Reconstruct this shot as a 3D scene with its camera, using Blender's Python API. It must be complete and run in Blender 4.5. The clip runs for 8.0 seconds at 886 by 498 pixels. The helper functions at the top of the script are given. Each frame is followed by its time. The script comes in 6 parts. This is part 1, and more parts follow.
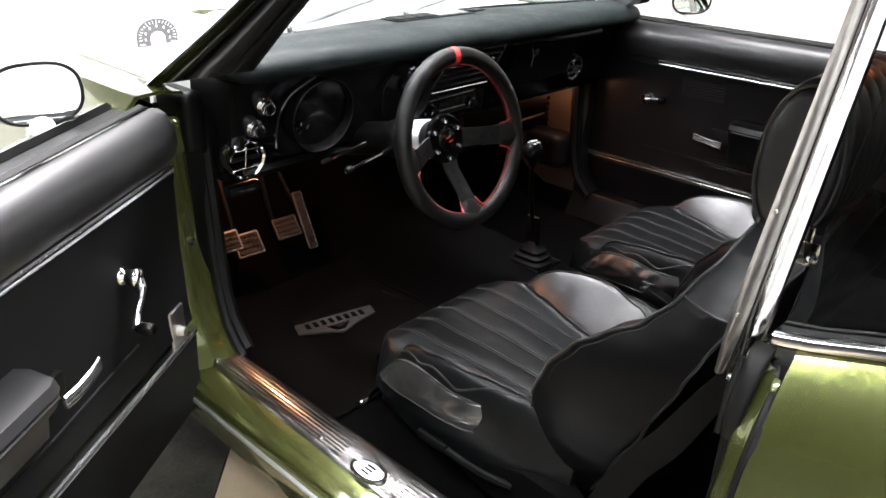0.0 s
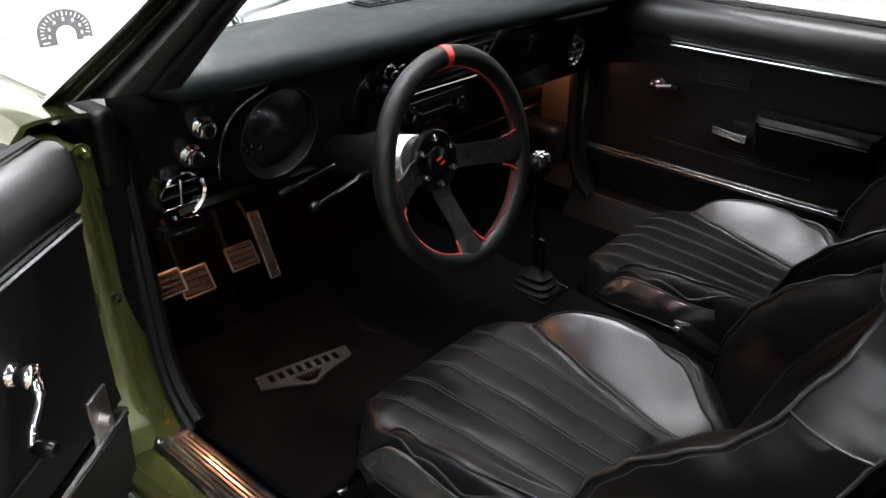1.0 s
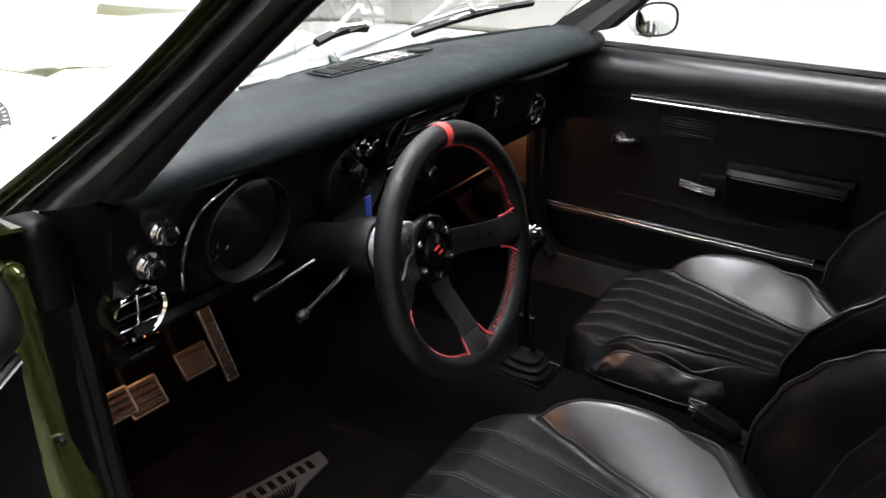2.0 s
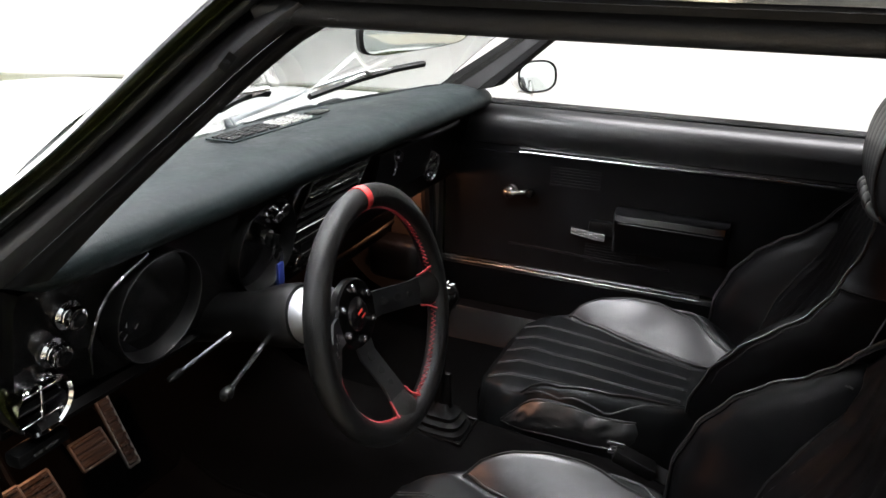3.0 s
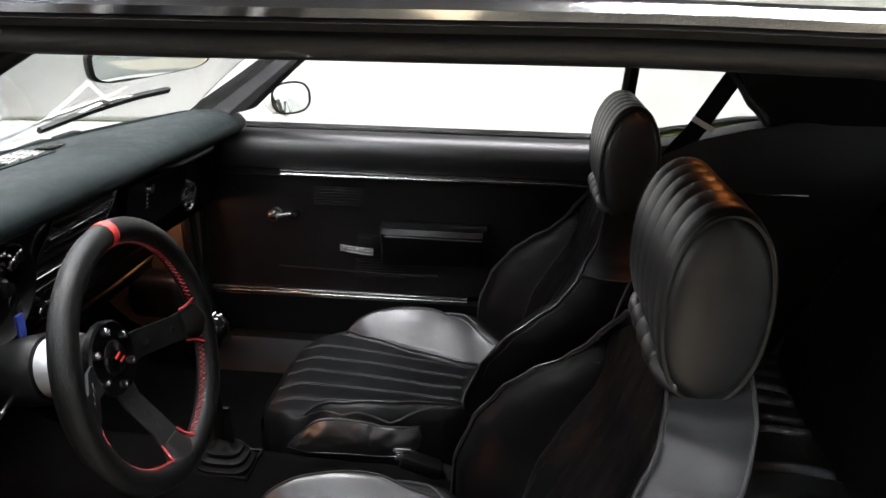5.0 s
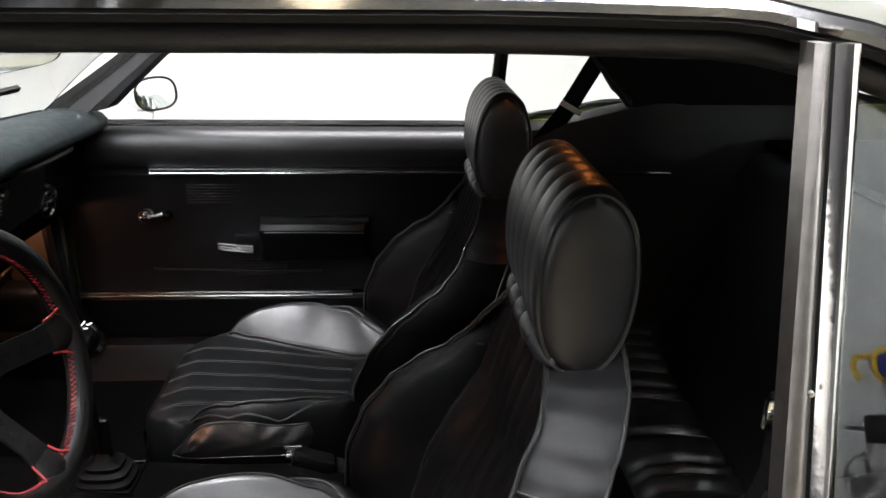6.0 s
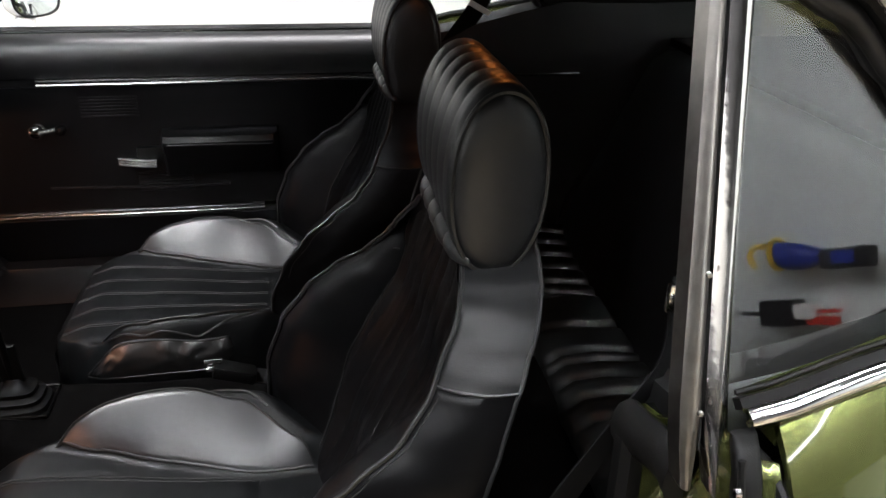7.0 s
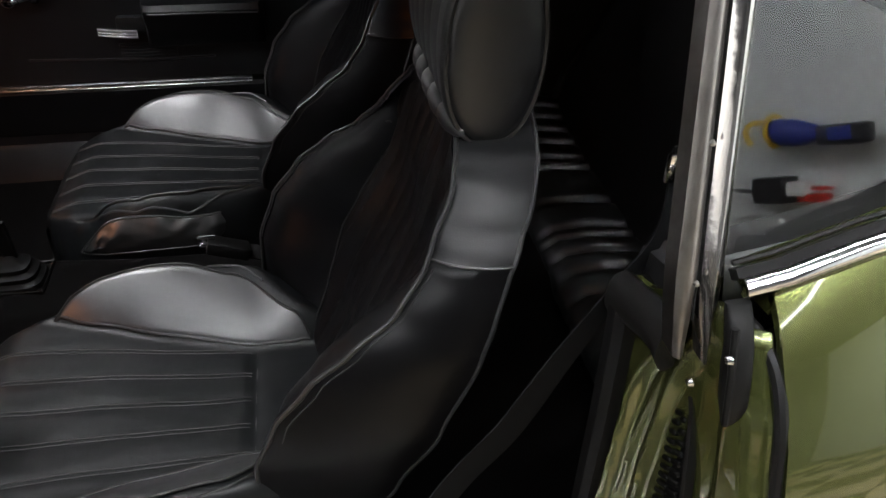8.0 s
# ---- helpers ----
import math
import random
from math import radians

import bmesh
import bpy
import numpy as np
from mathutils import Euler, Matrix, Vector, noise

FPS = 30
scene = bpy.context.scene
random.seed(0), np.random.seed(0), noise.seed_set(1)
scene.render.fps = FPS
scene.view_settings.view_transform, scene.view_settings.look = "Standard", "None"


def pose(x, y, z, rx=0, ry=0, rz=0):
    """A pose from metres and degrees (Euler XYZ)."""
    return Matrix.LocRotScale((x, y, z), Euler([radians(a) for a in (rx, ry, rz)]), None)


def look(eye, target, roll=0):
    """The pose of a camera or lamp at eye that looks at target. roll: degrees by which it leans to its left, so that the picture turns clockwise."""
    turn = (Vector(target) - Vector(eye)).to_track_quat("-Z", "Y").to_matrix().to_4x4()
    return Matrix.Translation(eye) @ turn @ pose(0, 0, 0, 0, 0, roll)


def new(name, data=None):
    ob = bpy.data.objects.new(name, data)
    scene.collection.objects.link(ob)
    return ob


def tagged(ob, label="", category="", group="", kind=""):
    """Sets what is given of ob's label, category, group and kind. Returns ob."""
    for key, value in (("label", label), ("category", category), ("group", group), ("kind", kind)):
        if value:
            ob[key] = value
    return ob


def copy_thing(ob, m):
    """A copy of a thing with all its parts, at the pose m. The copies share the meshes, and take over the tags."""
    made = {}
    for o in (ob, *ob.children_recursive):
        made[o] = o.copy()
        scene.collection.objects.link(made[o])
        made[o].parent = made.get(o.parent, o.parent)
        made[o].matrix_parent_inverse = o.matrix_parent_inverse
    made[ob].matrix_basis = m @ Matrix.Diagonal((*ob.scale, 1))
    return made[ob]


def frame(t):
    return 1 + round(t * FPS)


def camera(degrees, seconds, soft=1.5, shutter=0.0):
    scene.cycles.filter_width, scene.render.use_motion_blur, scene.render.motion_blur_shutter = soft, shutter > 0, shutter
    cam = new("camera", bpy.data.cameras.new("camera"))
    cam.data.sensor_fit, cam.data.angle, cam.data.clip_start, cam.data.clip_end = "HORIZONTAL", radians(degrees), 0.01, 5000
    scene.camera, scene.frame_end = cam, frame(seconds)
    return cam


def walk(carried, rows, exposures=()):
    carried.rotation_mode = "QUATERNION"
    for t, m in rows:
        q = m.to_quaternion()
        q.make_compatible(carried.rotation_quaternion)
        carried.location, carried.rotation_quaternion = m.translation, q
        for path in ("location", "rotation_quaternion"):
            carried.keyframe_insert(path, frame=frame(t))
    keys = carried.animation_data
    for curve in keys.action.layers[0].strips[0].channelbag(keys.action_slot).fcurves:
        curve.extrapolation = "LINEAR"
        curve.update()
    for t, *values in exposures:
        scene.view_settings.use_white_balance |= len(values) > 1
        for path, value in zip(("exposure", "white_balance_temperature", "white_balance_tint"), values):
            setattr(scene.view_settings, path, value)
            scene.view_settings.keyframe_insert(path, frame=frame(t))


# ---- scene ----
cam = camera(59.5, 8.0)
PATH = [
    (0, (-1.402, -0.982, 1.294), (-0.075, 0.236, 0.426), 1.7),
    (0.5, (-1.275, -0.839, 1.285), (0.061, 0.337, 0.374), 1.6),
    (1, (-1.175, -0.722, 1.281), (0.173, 0.408, 0.329), 1.3),
    (1.2, (-1.139, -0.679, 1.278), (0.227, 0.438, 0.335), 0.8),
    (2.3, (-1.122, -0.484, 1.284), (0.461, 0.429, 0.471), 0.9),
    (2.5, (-1.131, -0.473, 1.286), (0.489, 0.395, 0.496), 1.0),
    (3, (-1.145, -0.459, 1.289), (0.574, 0.267, 0.568), 1.1),
    (3.5, (-1.15, -0.463, 1.289), (0.638, 0.124, 0.611), 1.1),
    (4, (-1.147, -0.467, 1.29), (0.681, -0.018, 0.616), 1.1),
    (4.5, (-1.148, -0.473, 1.289), (0.707, -0.153, 0.612), 1.1),
    (6, (-1.152, -0.491, 1.288), (0.726, -0.599, 0.607), 0.8),
    (6.5, (-1.157, -0.491, 1.285), (0.676, -0.736, 0.522), 1.1),
    (7, (-1.155, -0.493, 1.281), (0.607, -0.809, 0.39), 1.2),
    (7.5, (-1.147, -0.496, 1.273), (0.526, -0.817, 0.225), 1.3),
    (8, (-1.145, -0.494, 1.268), (0.455, -0.805, 0.11), 1.5),
]
walk(cam, [(t, look(eye, target, roll)) for t, eye, target, roll in PATH], exposures=[(0, 0.56), (0.5, 0.38), (1, 0.15), (2.5, 0.28), (4, 0.33), (6.5, 0.31), (7.5, 0.14), (8, 0.08)])

GROUND = 0.05           # the showroom floor

# ---- world and light ----
world = bpy.data.worlds.new("world")
scene.world = world
world.use_nodes = True
world.node_tree.nodes["Background"].inputs[0].default_value = (0.55, 0.58, 0.62, 1)
world.node_tree.nodes["Background"].inputs[1].default_value = 0.02


def area_lamp(name, m, w, h, watts, colour):
    data = bpy.data.lights.new(name, "AREA")
    data.shape, data.size, data.size_y, data.energy, data.color = "RECTANGLE", w, h, watts, colour
    ob = new(name, data)
    ob.matrix_world = m
    return tagged(ob, kind="structure")


def spot_bulb(name, place, watts, colour, radius=0.012):
    data = bpy.data.lights.new(name, "POINT")
    data.energy, data.color, data.shadow_soft_size = watts, colour, radius
    ob = new(name, data)
    ob.location = place
    return tagged(ob, kind="structure")


NEUTRAL = (1.02, 1.0, 1.03)
AMBER = (1.0, 0.44, 0.22)
# unseen lamps added under the ceiling to brighten the side, front and rear walls
area_lamp("wall_wash_side", pose(0.6, 0.4, 4.0, 0, 46, 0), 0.4, 7.5, 850, NEUTRAL)
area_lamp("wall_wash_front", pose(-0.5, 2.3, 4.0, 36, 0, 0), 5.0, 0.3, 85, NEUTRAL)
area_lamp("wall_wash_rear", pose(-4.4, -2.7, 4.0, -48, 0, 0), 4.0, 0.3, 150, NEUTRAL)
# courtesy bulbs under the dashboard
spot_bulb("courtesy_bulb", (0.565, 0.392, 0.712), 0.7, AMBER)
spot_bulb("courtesy_bulb", (-0.46, 0.47, 0.710), 2.4, AMBER)

# ---- materials ----


def material(name, base, rough=0.5, metal=0.0, var=0.12, var_scale=6.0, grain=0.0, grain_scale=400.0, wear=0.0, coat=0.0,
             spec=0.5, second=None, bump_low=0.0, low_scale=14.0, cells=False):
    """A procedural surface: base colour that drifts at two scales, roughness that drifts, fine relief and slow relief."""
    m = bpy.data.materials.new(name)
    m.use_nodes = True
    nt = m.node_tree
    b = nt.nodes["Principled BSDF"]
    link = nt.links.new
    tc = nt.nodes.new("ShaderNodeTexCoord")

    def noise_node(scale, detail):
        n = nt.nodes.new("ShaderNodeTexNoise")
        n.inputs["Scale"].default_value, n.inputs["Detail"].default_value = scale, detail
        link(tc.outputs["Object"], n.inputs["Vector"])
        return n

    big, small = noise_node(var_scale, 4), noise_node(var_scale * 14, 3)
    mix = nt.nodes.new("ShaderNodeMath")
    mix.operation = "MULTIPLY_ADD"
    mix.inputs[1].default_value = 0.35
    link(small.outputs["Fac"], mix.inputs[0])
    scaled = nt.nodes.new("ShaderNodeMath")
    scaled.operation = "MULTIPLY"
    scaled.inputs[1].default_value = 0.65
    link(big.outputs["Fac"], scaled.inputs[0])
    link(scaled.outputs[0], mix.inputs[2])
    ramp = nt.nodes.new("ShaderNodeValToRGB")
    dark = [c * (1 - var) for c in base]
    light = second or [min(1, c * (1 + var)) for c in base]
    ramp.color_ramp.elements[0].position, ramp.color_ramp.elements[1].position = 0.32, 0.68
    ramp.color_ramp.elements[0].color, ramp.color_ramp.elements[1].color = (*dark, 1), (*light, 1)
    link(mix.outputs[0], ramp.inputs[0])
    link(ramp.outputs[0], b.inputs["Base Color"])
    rr = nt.nodes.new("ShaderNodeMapRange")
    rr.inputs["To Min"].default_value, rr.inputs["To Max"].default_value = max(0.02, rough - 0.015 - wear * 0.5), min(1, rough + 0.015 + wear * 0.5)
    rr.inputs["From Min"].default_value, rr.inputs["From Max"].default_value = 0.3, 0.7
    link(mix.outputs[0], rr.inputs["Value"])
    link(rr.outputs[0], b.inputs["Roughness"])
    b.inputs["Metallic"].default_value = metal
    b.inputs["Specular IOR Level"].default_value = spec
    b.inputs["Coat Weight"].default_value = coat
    b.inputs["Coat Roughness"].default_value = 0.04
    normal = None
    if bump_low:
        low = noise_node(low_scale, 3)
        bl = nt.nodes.new("ShaderNodeBump")
        bl.inputs["Strength"].default_value, bl.inputs["Distance"].default_value = 1.0, bump_low
        link(low.outputs["Fac"], bl.inputs["Height"])
        normal = bl
    if grain:
        if cells:
            g = nt.nodes.new("ShaderNodeTexVoronoi")
            g.inputs["Scale"].default_value = grain_scale
            link(tc.outputs["Object"], g.inputs["Vector"])
            out = g.outputs["Distance"]
        else:
            out = noise_node(grain_scale, 2).outputs["Fac"]
        bg = nt.nodes.new("ShaderNodeBump")
        bg.inputs["Strength"].default_value, bg.inputs["Distance"].default_value = 1.0, grain
        link(out, bg.inputs["Height"])
        if normal:
            link(normal.outputs[0], bg.inputs["Normal"])
        normal = bg
    if normal:
        link(normal.outputs[0], b.inputs["Normal"])
    return m


def glass_material(name, tint=(0.93, 0.96, 0.95), rough=0.0):
    m = bpy.data.materials.new(name)
    m.use_nodes = True
    b = m.node_tree.nodes["Principled BSDF"]
    b.inputs["Base Color"].default_value = (*tint, 1)
    b.inputs["Roughness"].default_value = rough
    b.inputs["Transmission Weight"].default_value = 1.0
    b.inputs["IOR"].default_value = 1.5
    return m


def glow_material(name, colour, strength):
    m = bpy.data.materials.new(name)
    m.use_nodes = True
    b = m.node_tree.nodes["Principled BSDF"]
    b.inputs["Base Color"].default_value = (*colour, 1)
    b.inputs["Emission Color"].default_value = (*colour, 1)
    b.inputs["Emission Strength"].default_value = strength
    return m


# seat leathers: tones differ by panel, with light and shade put into the colour
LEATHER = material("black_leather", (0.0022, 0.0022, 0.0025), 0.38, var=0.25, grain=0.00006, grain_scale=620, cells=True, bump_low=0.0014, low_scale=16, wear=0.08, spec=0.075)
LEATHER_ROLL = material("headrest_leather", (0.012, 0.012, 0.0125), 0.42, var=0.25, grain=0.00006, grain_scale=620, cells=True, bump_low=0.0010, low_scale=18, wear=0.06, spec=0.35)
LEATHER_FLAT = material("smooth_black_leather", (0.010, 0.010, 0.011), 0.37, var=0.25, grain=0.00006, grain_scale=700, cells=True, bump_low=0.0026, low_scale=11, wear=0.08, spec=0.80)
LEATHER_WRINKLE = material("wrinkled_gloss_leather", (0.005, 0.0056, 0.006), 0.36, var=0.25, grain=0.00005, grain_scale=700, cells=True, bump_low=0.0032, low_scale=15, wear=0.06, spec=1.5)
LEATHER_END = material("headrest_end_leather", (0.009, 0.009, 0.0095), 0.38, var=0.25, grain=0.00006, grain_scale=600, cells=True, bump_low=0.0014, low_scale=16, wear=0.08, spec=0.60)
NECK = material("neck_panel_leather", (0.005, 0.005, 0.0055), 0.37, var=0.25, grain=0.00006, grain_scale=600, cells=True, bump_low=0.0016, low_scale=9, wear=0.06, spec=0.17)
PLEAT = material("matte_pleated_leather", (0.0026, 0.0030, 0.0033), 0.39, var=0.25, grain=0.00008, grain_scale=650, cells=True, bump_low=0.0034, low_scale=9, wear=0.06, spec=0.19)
SIDE_TRIM = material("dull_black_trim", (0.004, 0.004, 0.0042), 0.6, spec=0.10, var=0.2, grain=0.0001, grain_scale=560)
PIPING = material("black_piping", (0.012, 0.012, 0.012), 0.36, grain=0.0001, spec=0.4)
THREAD = material("grey_thread", (0.012, 0.0118, 0.0118), 0.8, grain=0.0002, grain_scale=1500)
BENCH = material("rear_seat_vinyl", (0.004, 0.0046, 0.0045), 0.42, var=0.2, bump_low=0.0006, low_scale=12, spec=0.28)
BENCH_BACK = material("rear_backrest_vinyl", (0.005, 0.005, 0.0053), 0.5, var=0.2, grain=0.0001, grain_scale=560, bump_low=0.0008, spec=0.10)
# rear trim lightened to stand in for the quarter window's reflection on it
QUARTER_VINYL = material("rear_quarter_vinyl", (0.010, 0.010, 0.0105), 0.42, var=0.2, grain=0.0001, grain_scale=560, cells=True, bump_low=0.0008, spec=0.40)
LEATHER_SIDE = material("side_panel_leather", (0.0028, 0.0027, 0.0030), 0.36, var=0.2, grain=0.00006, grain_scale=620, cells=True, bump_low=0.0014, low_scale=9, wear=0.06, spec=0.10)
PAD = material("dash_vinyl", (0.0038, 0.0062, 0.0066), 0.50, spec=0.14, var=0.3, var_scale=8, grain=0.00014, grain_scale=520, cells=True, bump_low=0.0022, low_scale=20, wear=0.22)
VINYL = material("door_vinyl", (0.0030, 0.0030, 0.0034), 0.36, spec=0.22, var=0.2, grain=0.00010, grain_scale=560, cells=True, bump_low=0.0008)
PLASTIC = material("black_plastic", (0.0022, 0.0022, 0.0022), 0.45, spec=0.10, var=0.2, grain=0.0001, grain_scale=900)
GLOSS = material("gloss_black_panel", (0.003, 0.003, 0.003), 0.2, spec=0.16, var=0.2, wear=0.03)
PILLAR_GLOSS = material("gloss_black_channel", (0.006, 0.006, 0.005), 0.16, spec=0.7, var=0.2, wear=0.04)
PILLAR_PAD = material("padded_pillar_vinyl", (0.0100, 0.0097, 0.0105), 0.42, spec=0.38, var=0.2, grain=0.0001, grain_scale=560, cells=True, bump_low=0.0008)
SILL_TRIM = material("brown_black_sill_trim", (0.005, 0.0043, 0.0043), 0.38, spec=0.14, var=0.2, grain=0.0001, grain_scale=700)
# lighter brown that stands in for the bulb's glow on black moulding
GLOW_BROWN = material("glow_brown_moulding", (0.045, 0.036, 0.030), 0.45, spec=0.4, var=0.2, grain=0.0001, grain_scale=700)
RUBBER = material("black_rubber", (0.005, 0.005, 0.005), 0.5, spec=0.16, var=0.2, grain=0.0002, grain_scale=700)
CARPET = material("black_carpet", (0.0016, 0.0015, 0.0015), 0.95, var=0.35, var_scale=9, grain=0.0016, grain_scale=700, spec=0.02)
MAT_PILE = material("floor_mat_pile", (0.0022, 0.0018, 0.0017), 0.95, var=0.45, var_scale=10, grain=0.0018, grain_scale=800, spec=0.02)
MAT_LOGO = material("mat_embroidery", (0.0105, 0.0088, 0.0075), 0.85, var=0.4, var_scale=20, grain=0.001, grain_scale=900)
HEADLINER = material("headliner_cloth", (0.008, 0.008, 0.0085), 0.9, var=0.2, grain=0.0008, grain_scale=600, spec=0.2)
CHROME = material("chrome", (0.78, 0.78, 0.79), 0.08, 1.0, var=0.05, wear=0.03)
WORN_CHROME = material("worn_chrome", (0.74, 0.72, 0.70), 0.13, 1.0, var=0.08, var_scale=6, wear=0.03, bump_low=0.0006, low_scale=30)
CHANNEL = material("dull_window_channel", (0.34, 0.32, 0.30), 0.32, 1.0, var=0.2, var_scale=5, second=(0.50, 0.475, 0.45), wear=0.06, grain=0.00005, grain_scale=900)
PEDAL = material("worn_pedal_metal", (0.050, 0.042, 0.038), 0.30, 0.5, var=0.12, var_scale=12, wear=0.10, grain=0.0001, grain_scale=500)
SATIN_CHROME = material("satin_chrome", (0.80, 0.80, 0.81), 0.2, 1.0, var=0.06, wear=0.05)
STEEL = material("brushed_steel", (0.50, 0.49, 0.47), 0.34, 1.0, var=0.10, var_scale=8, wear=0.06)
ALLOY = material("brushed_aluminium", (0.78, 0.80, 0.83), 0.36, 1.0, var=0.08, var_scale=40, wear=0.05)
SILL_METAL = material("sill_aluminium", (0.58, 0.56, 0.54), 0.20, 1.0, var=0.08, var_scale=9, wear=0.10, bump_low=0.0006, low_scale=24)
PAINT = material("olive_green_paint", (0.088, 0.099, 0.028), 0.23, 0.75, var=0.06, var_scale=3, grain=0.00004, grain_scale=1800, coat=1.0, bump_low=0.0003, low_scale=3)
PAINT_WHITE = material("white_stripe_paint", (0.62, 0.62, 0.60), 0.3, var=0.04, coat=0.8)
WHEEL_LEATHER = material("perforated_wheel_leather", (0.0032, 0.0032, 0.0033), 0.36, spec=0.24, var=0.2, grain=0.0004, grain_scale=800, cells=True)
ANODISED = material("black_anodised_metal", (0.005, 0.005, 0.0055), 0.32, 0.0, var=0.2, grain=0.00003, spec=0.30)
RED_STITCH = material("red_stitching", (0.26, 0.014, 0.018), 0.7, var=0.25, var_scale=60, grain=0.0004, grain_scale=900)
RED_BAND = material("red_leather_band", (0.40, 0.022, 0.02), 0.5, var=0.15, grain=0.0003, grain_scale=700)
RED_LENS = material("red_plastic", (0.5, 0.03, 0.02), 0.3)
BLUE_TAG = material("blue_plastic_tag", (0.01, 0.018, 0.10), 0.35)
WHITE_PRINT = material("white_print", (0.7, 0.7, 0.68), 0.6, var=0.05)
GAUGE_FACE = material("gauge_face", (0.004, 0.004, 0.0045), 0.4, spec=0.1)
TOP_PAD = material("padded_top_roll_vinyl", (0.009, 0.009, 0.0095), 0.40, spec=0.62, var=0.2, grain=0.00008, grain_scale=560, cells=True, bump_low=0.0008)
STRAP = material("belt_webbing", (0.0035, 0.0035, 0.0038), 0.75, var=0.2, grain=0.0006, grain_scale=900, spec=0.10)
WALL_WHITE = material("white_painted_wall", (0.80, 0.80, 0.78), 0.7, var=0.02, var_scale=1.2, grain=0.0006, grain_scale=90, spec=0.2)
WALL_DARK = material("dark_grey_wall", (0.10, 0.10, 0.10), 0.7, var=0.06, var_scale=0.8, grain=0.0006, grain_scale=90, spec=0.2)
# dial grey is lifted to stand in for haze over the bonnet
DIAL_GREY = material("haze_grey_dial", (0.085, 0.085, 0.088), 0.4, spec=0.3)
DIAL_PRINT = material("dark_dial_print", (0.03, 0.03, 0.03), 0.6)
WALL_GREY = material("grey_painted_wall", (0.60, 0.635, 0.625), 0.7, var=0.05, var_scale=0.8, grain=0.00008, grain_scale=90, spec=0.2)
CEILING = material("black_ceiling_paint", (0.03, 0.03, 0.032), 0.85, var=0.03, grain=0.001, grain_scale=60)
TILE_BLACK = material("speckled_black_tile", (0.010, 0.010, 0.009), 0.45, var=0.1, var_scale=9, second=(0.045, 0.042, 0.033), grain=0.0003, grain_scale=200, spec=0.15)
TILE_TAN = material("tan_vinyl_tile", (0.42, 0.34, 0.23), 0.4, var=0.12, var_scale=14)
GROUT = material("floor_base", (0.08, 0.075, 0.065), 0.6, var=0.15)
GLASS = glass_material("clear_glass")
TINTED = glass_material("tinted_glass", (0.60, 0.64, 0.62))
MIRROR = material("mirror_silver", (0.86, 0.88, 0.88), 0.02, 1.0, var=0.01)
FIXTURE = glow_material("fluorescent_diffuser", (0.98, 1.0, 1.02), 145.0)
STRIPE_LENS = glow_material("amber_stripe_lens", (1.0, 0.30, 0.07), 26.0)
TOY_BLUE = material("blue_enamel", (0.02, 0.035, 0.22), 0.35)
TOY_YELLOW = material("yellow_enamel", (0.65, 0.42, 0.02), 0.35)
TOY_BLACK = material("black_enamel", (0.012, 0.012, 0.014), 0.35)

# ---- building helpers ----


def flat(rings):
    return [tuple(p) for r in rings for p in r]


def loft(rings, closed=True, cap=True):
    """Skin through rings of equal length."""
    n, m = len(rings[0]), len(rings)
    faces = []
    for i in range(m - 1):
        for j in range(n if closed else n - 1):
            k = (j + 1) % n
            faces.append((i * n + j, i * n + k, (i + 1) * n + k, (i + 1) * n + j))
    if cap and closed:
        faces.append(tuple(range(n)))
        faces.append(tuple((m - 1) * n + j for j in range(n)))
    return flat(rings), faces


def tube(points, r, n=8, closed=False):
    """A round rod along points."""
    pts = [Vector(p) for p in points]
    rings, up = [], None
    m = len(pts)
    for i, p in enumerate(pts):
        a = pts[(i - 1) % m] if closed or i else p
        b = pts[(i + 1) % m] if closed or i < m - 1 else p
        d = (b - a).normalized()
        if up is None:
            up = d.orthogonal().normalized()
        up = (up - d * up.dot(d)).normalized()
        side = d.cross(up)
        rad = r[i] if isinstance(r, (list, tuple)) else r
        rings.append([p + rad * (math.cos(2 * math.pi * k / n) * up + math.sin(2 * math.pi * k / n) * side) for k in range(n)])
    if closed:
        v, f = loft(rings, True, False)
        base = (m - 1) * n
        best = min(range(n), key=lambda s: (rings[0][s] - rings[-1][0]).length)
        f += [(base + j, base + (j + 1) % n, (j + 1 + best) % n, (j + best) % n) for j in range(n)]
        return v, f
    return loft(rings, True, True)


def ribbon(points, width, normal, thick):
    """A flat strip along points: width across, thick along normal."""
    pts = [Vector(p) for p in points]
    nn = Vector(normal).normalized()
    rings = []
    for i, p in enumerate(pts):
        d = (pts[min(i + 1, len(pts) - 1)] - pts[max(i - 1, 0)]).normalized()
        s = d.cross(nn).normalized() * width / 2
        t = nn * thick / 2
        rings.append([p - s - t, p + s - t, p + s + t, p - s + t])
    return loft(rings)


def turned(profile, m, n=24):
    """A body of revolution about the local z of m; profile: (radius, height)."""
    rings = [[m @ Vector((r * math.cos(2 * math.pi * k / n), r * math.sin(2 * math.pi * k / n), h)) for k in range(n)] for r, h in profile]
    return loft(rings)


def block(c, s, bevel=0.004, seg=2, m=None):
    bm = bmesh.new()
    bmesh.ops.create_cube(bm, size=1.0)
    for v in bm.verts:
        v.co = Vector((v.co.x * s[0], v.co.y * s[1], v.co.z * s[2]))
    if bevel:
        bmesh.ops.bevel(bm, geom=bm.edges[:], offset=bevel, segments=seg, affect="EDGES", profile=0.6)
    for v in bm.verts:
        v.co = (m @ v.co if m else v.co) + Vector(c)
    bm.verts.index_update()
    out = [tuple(v.co) for v in bm.verts], [tuple(v.index for v in f.verts) for f in bm.faces]
    bm.free()
    return out


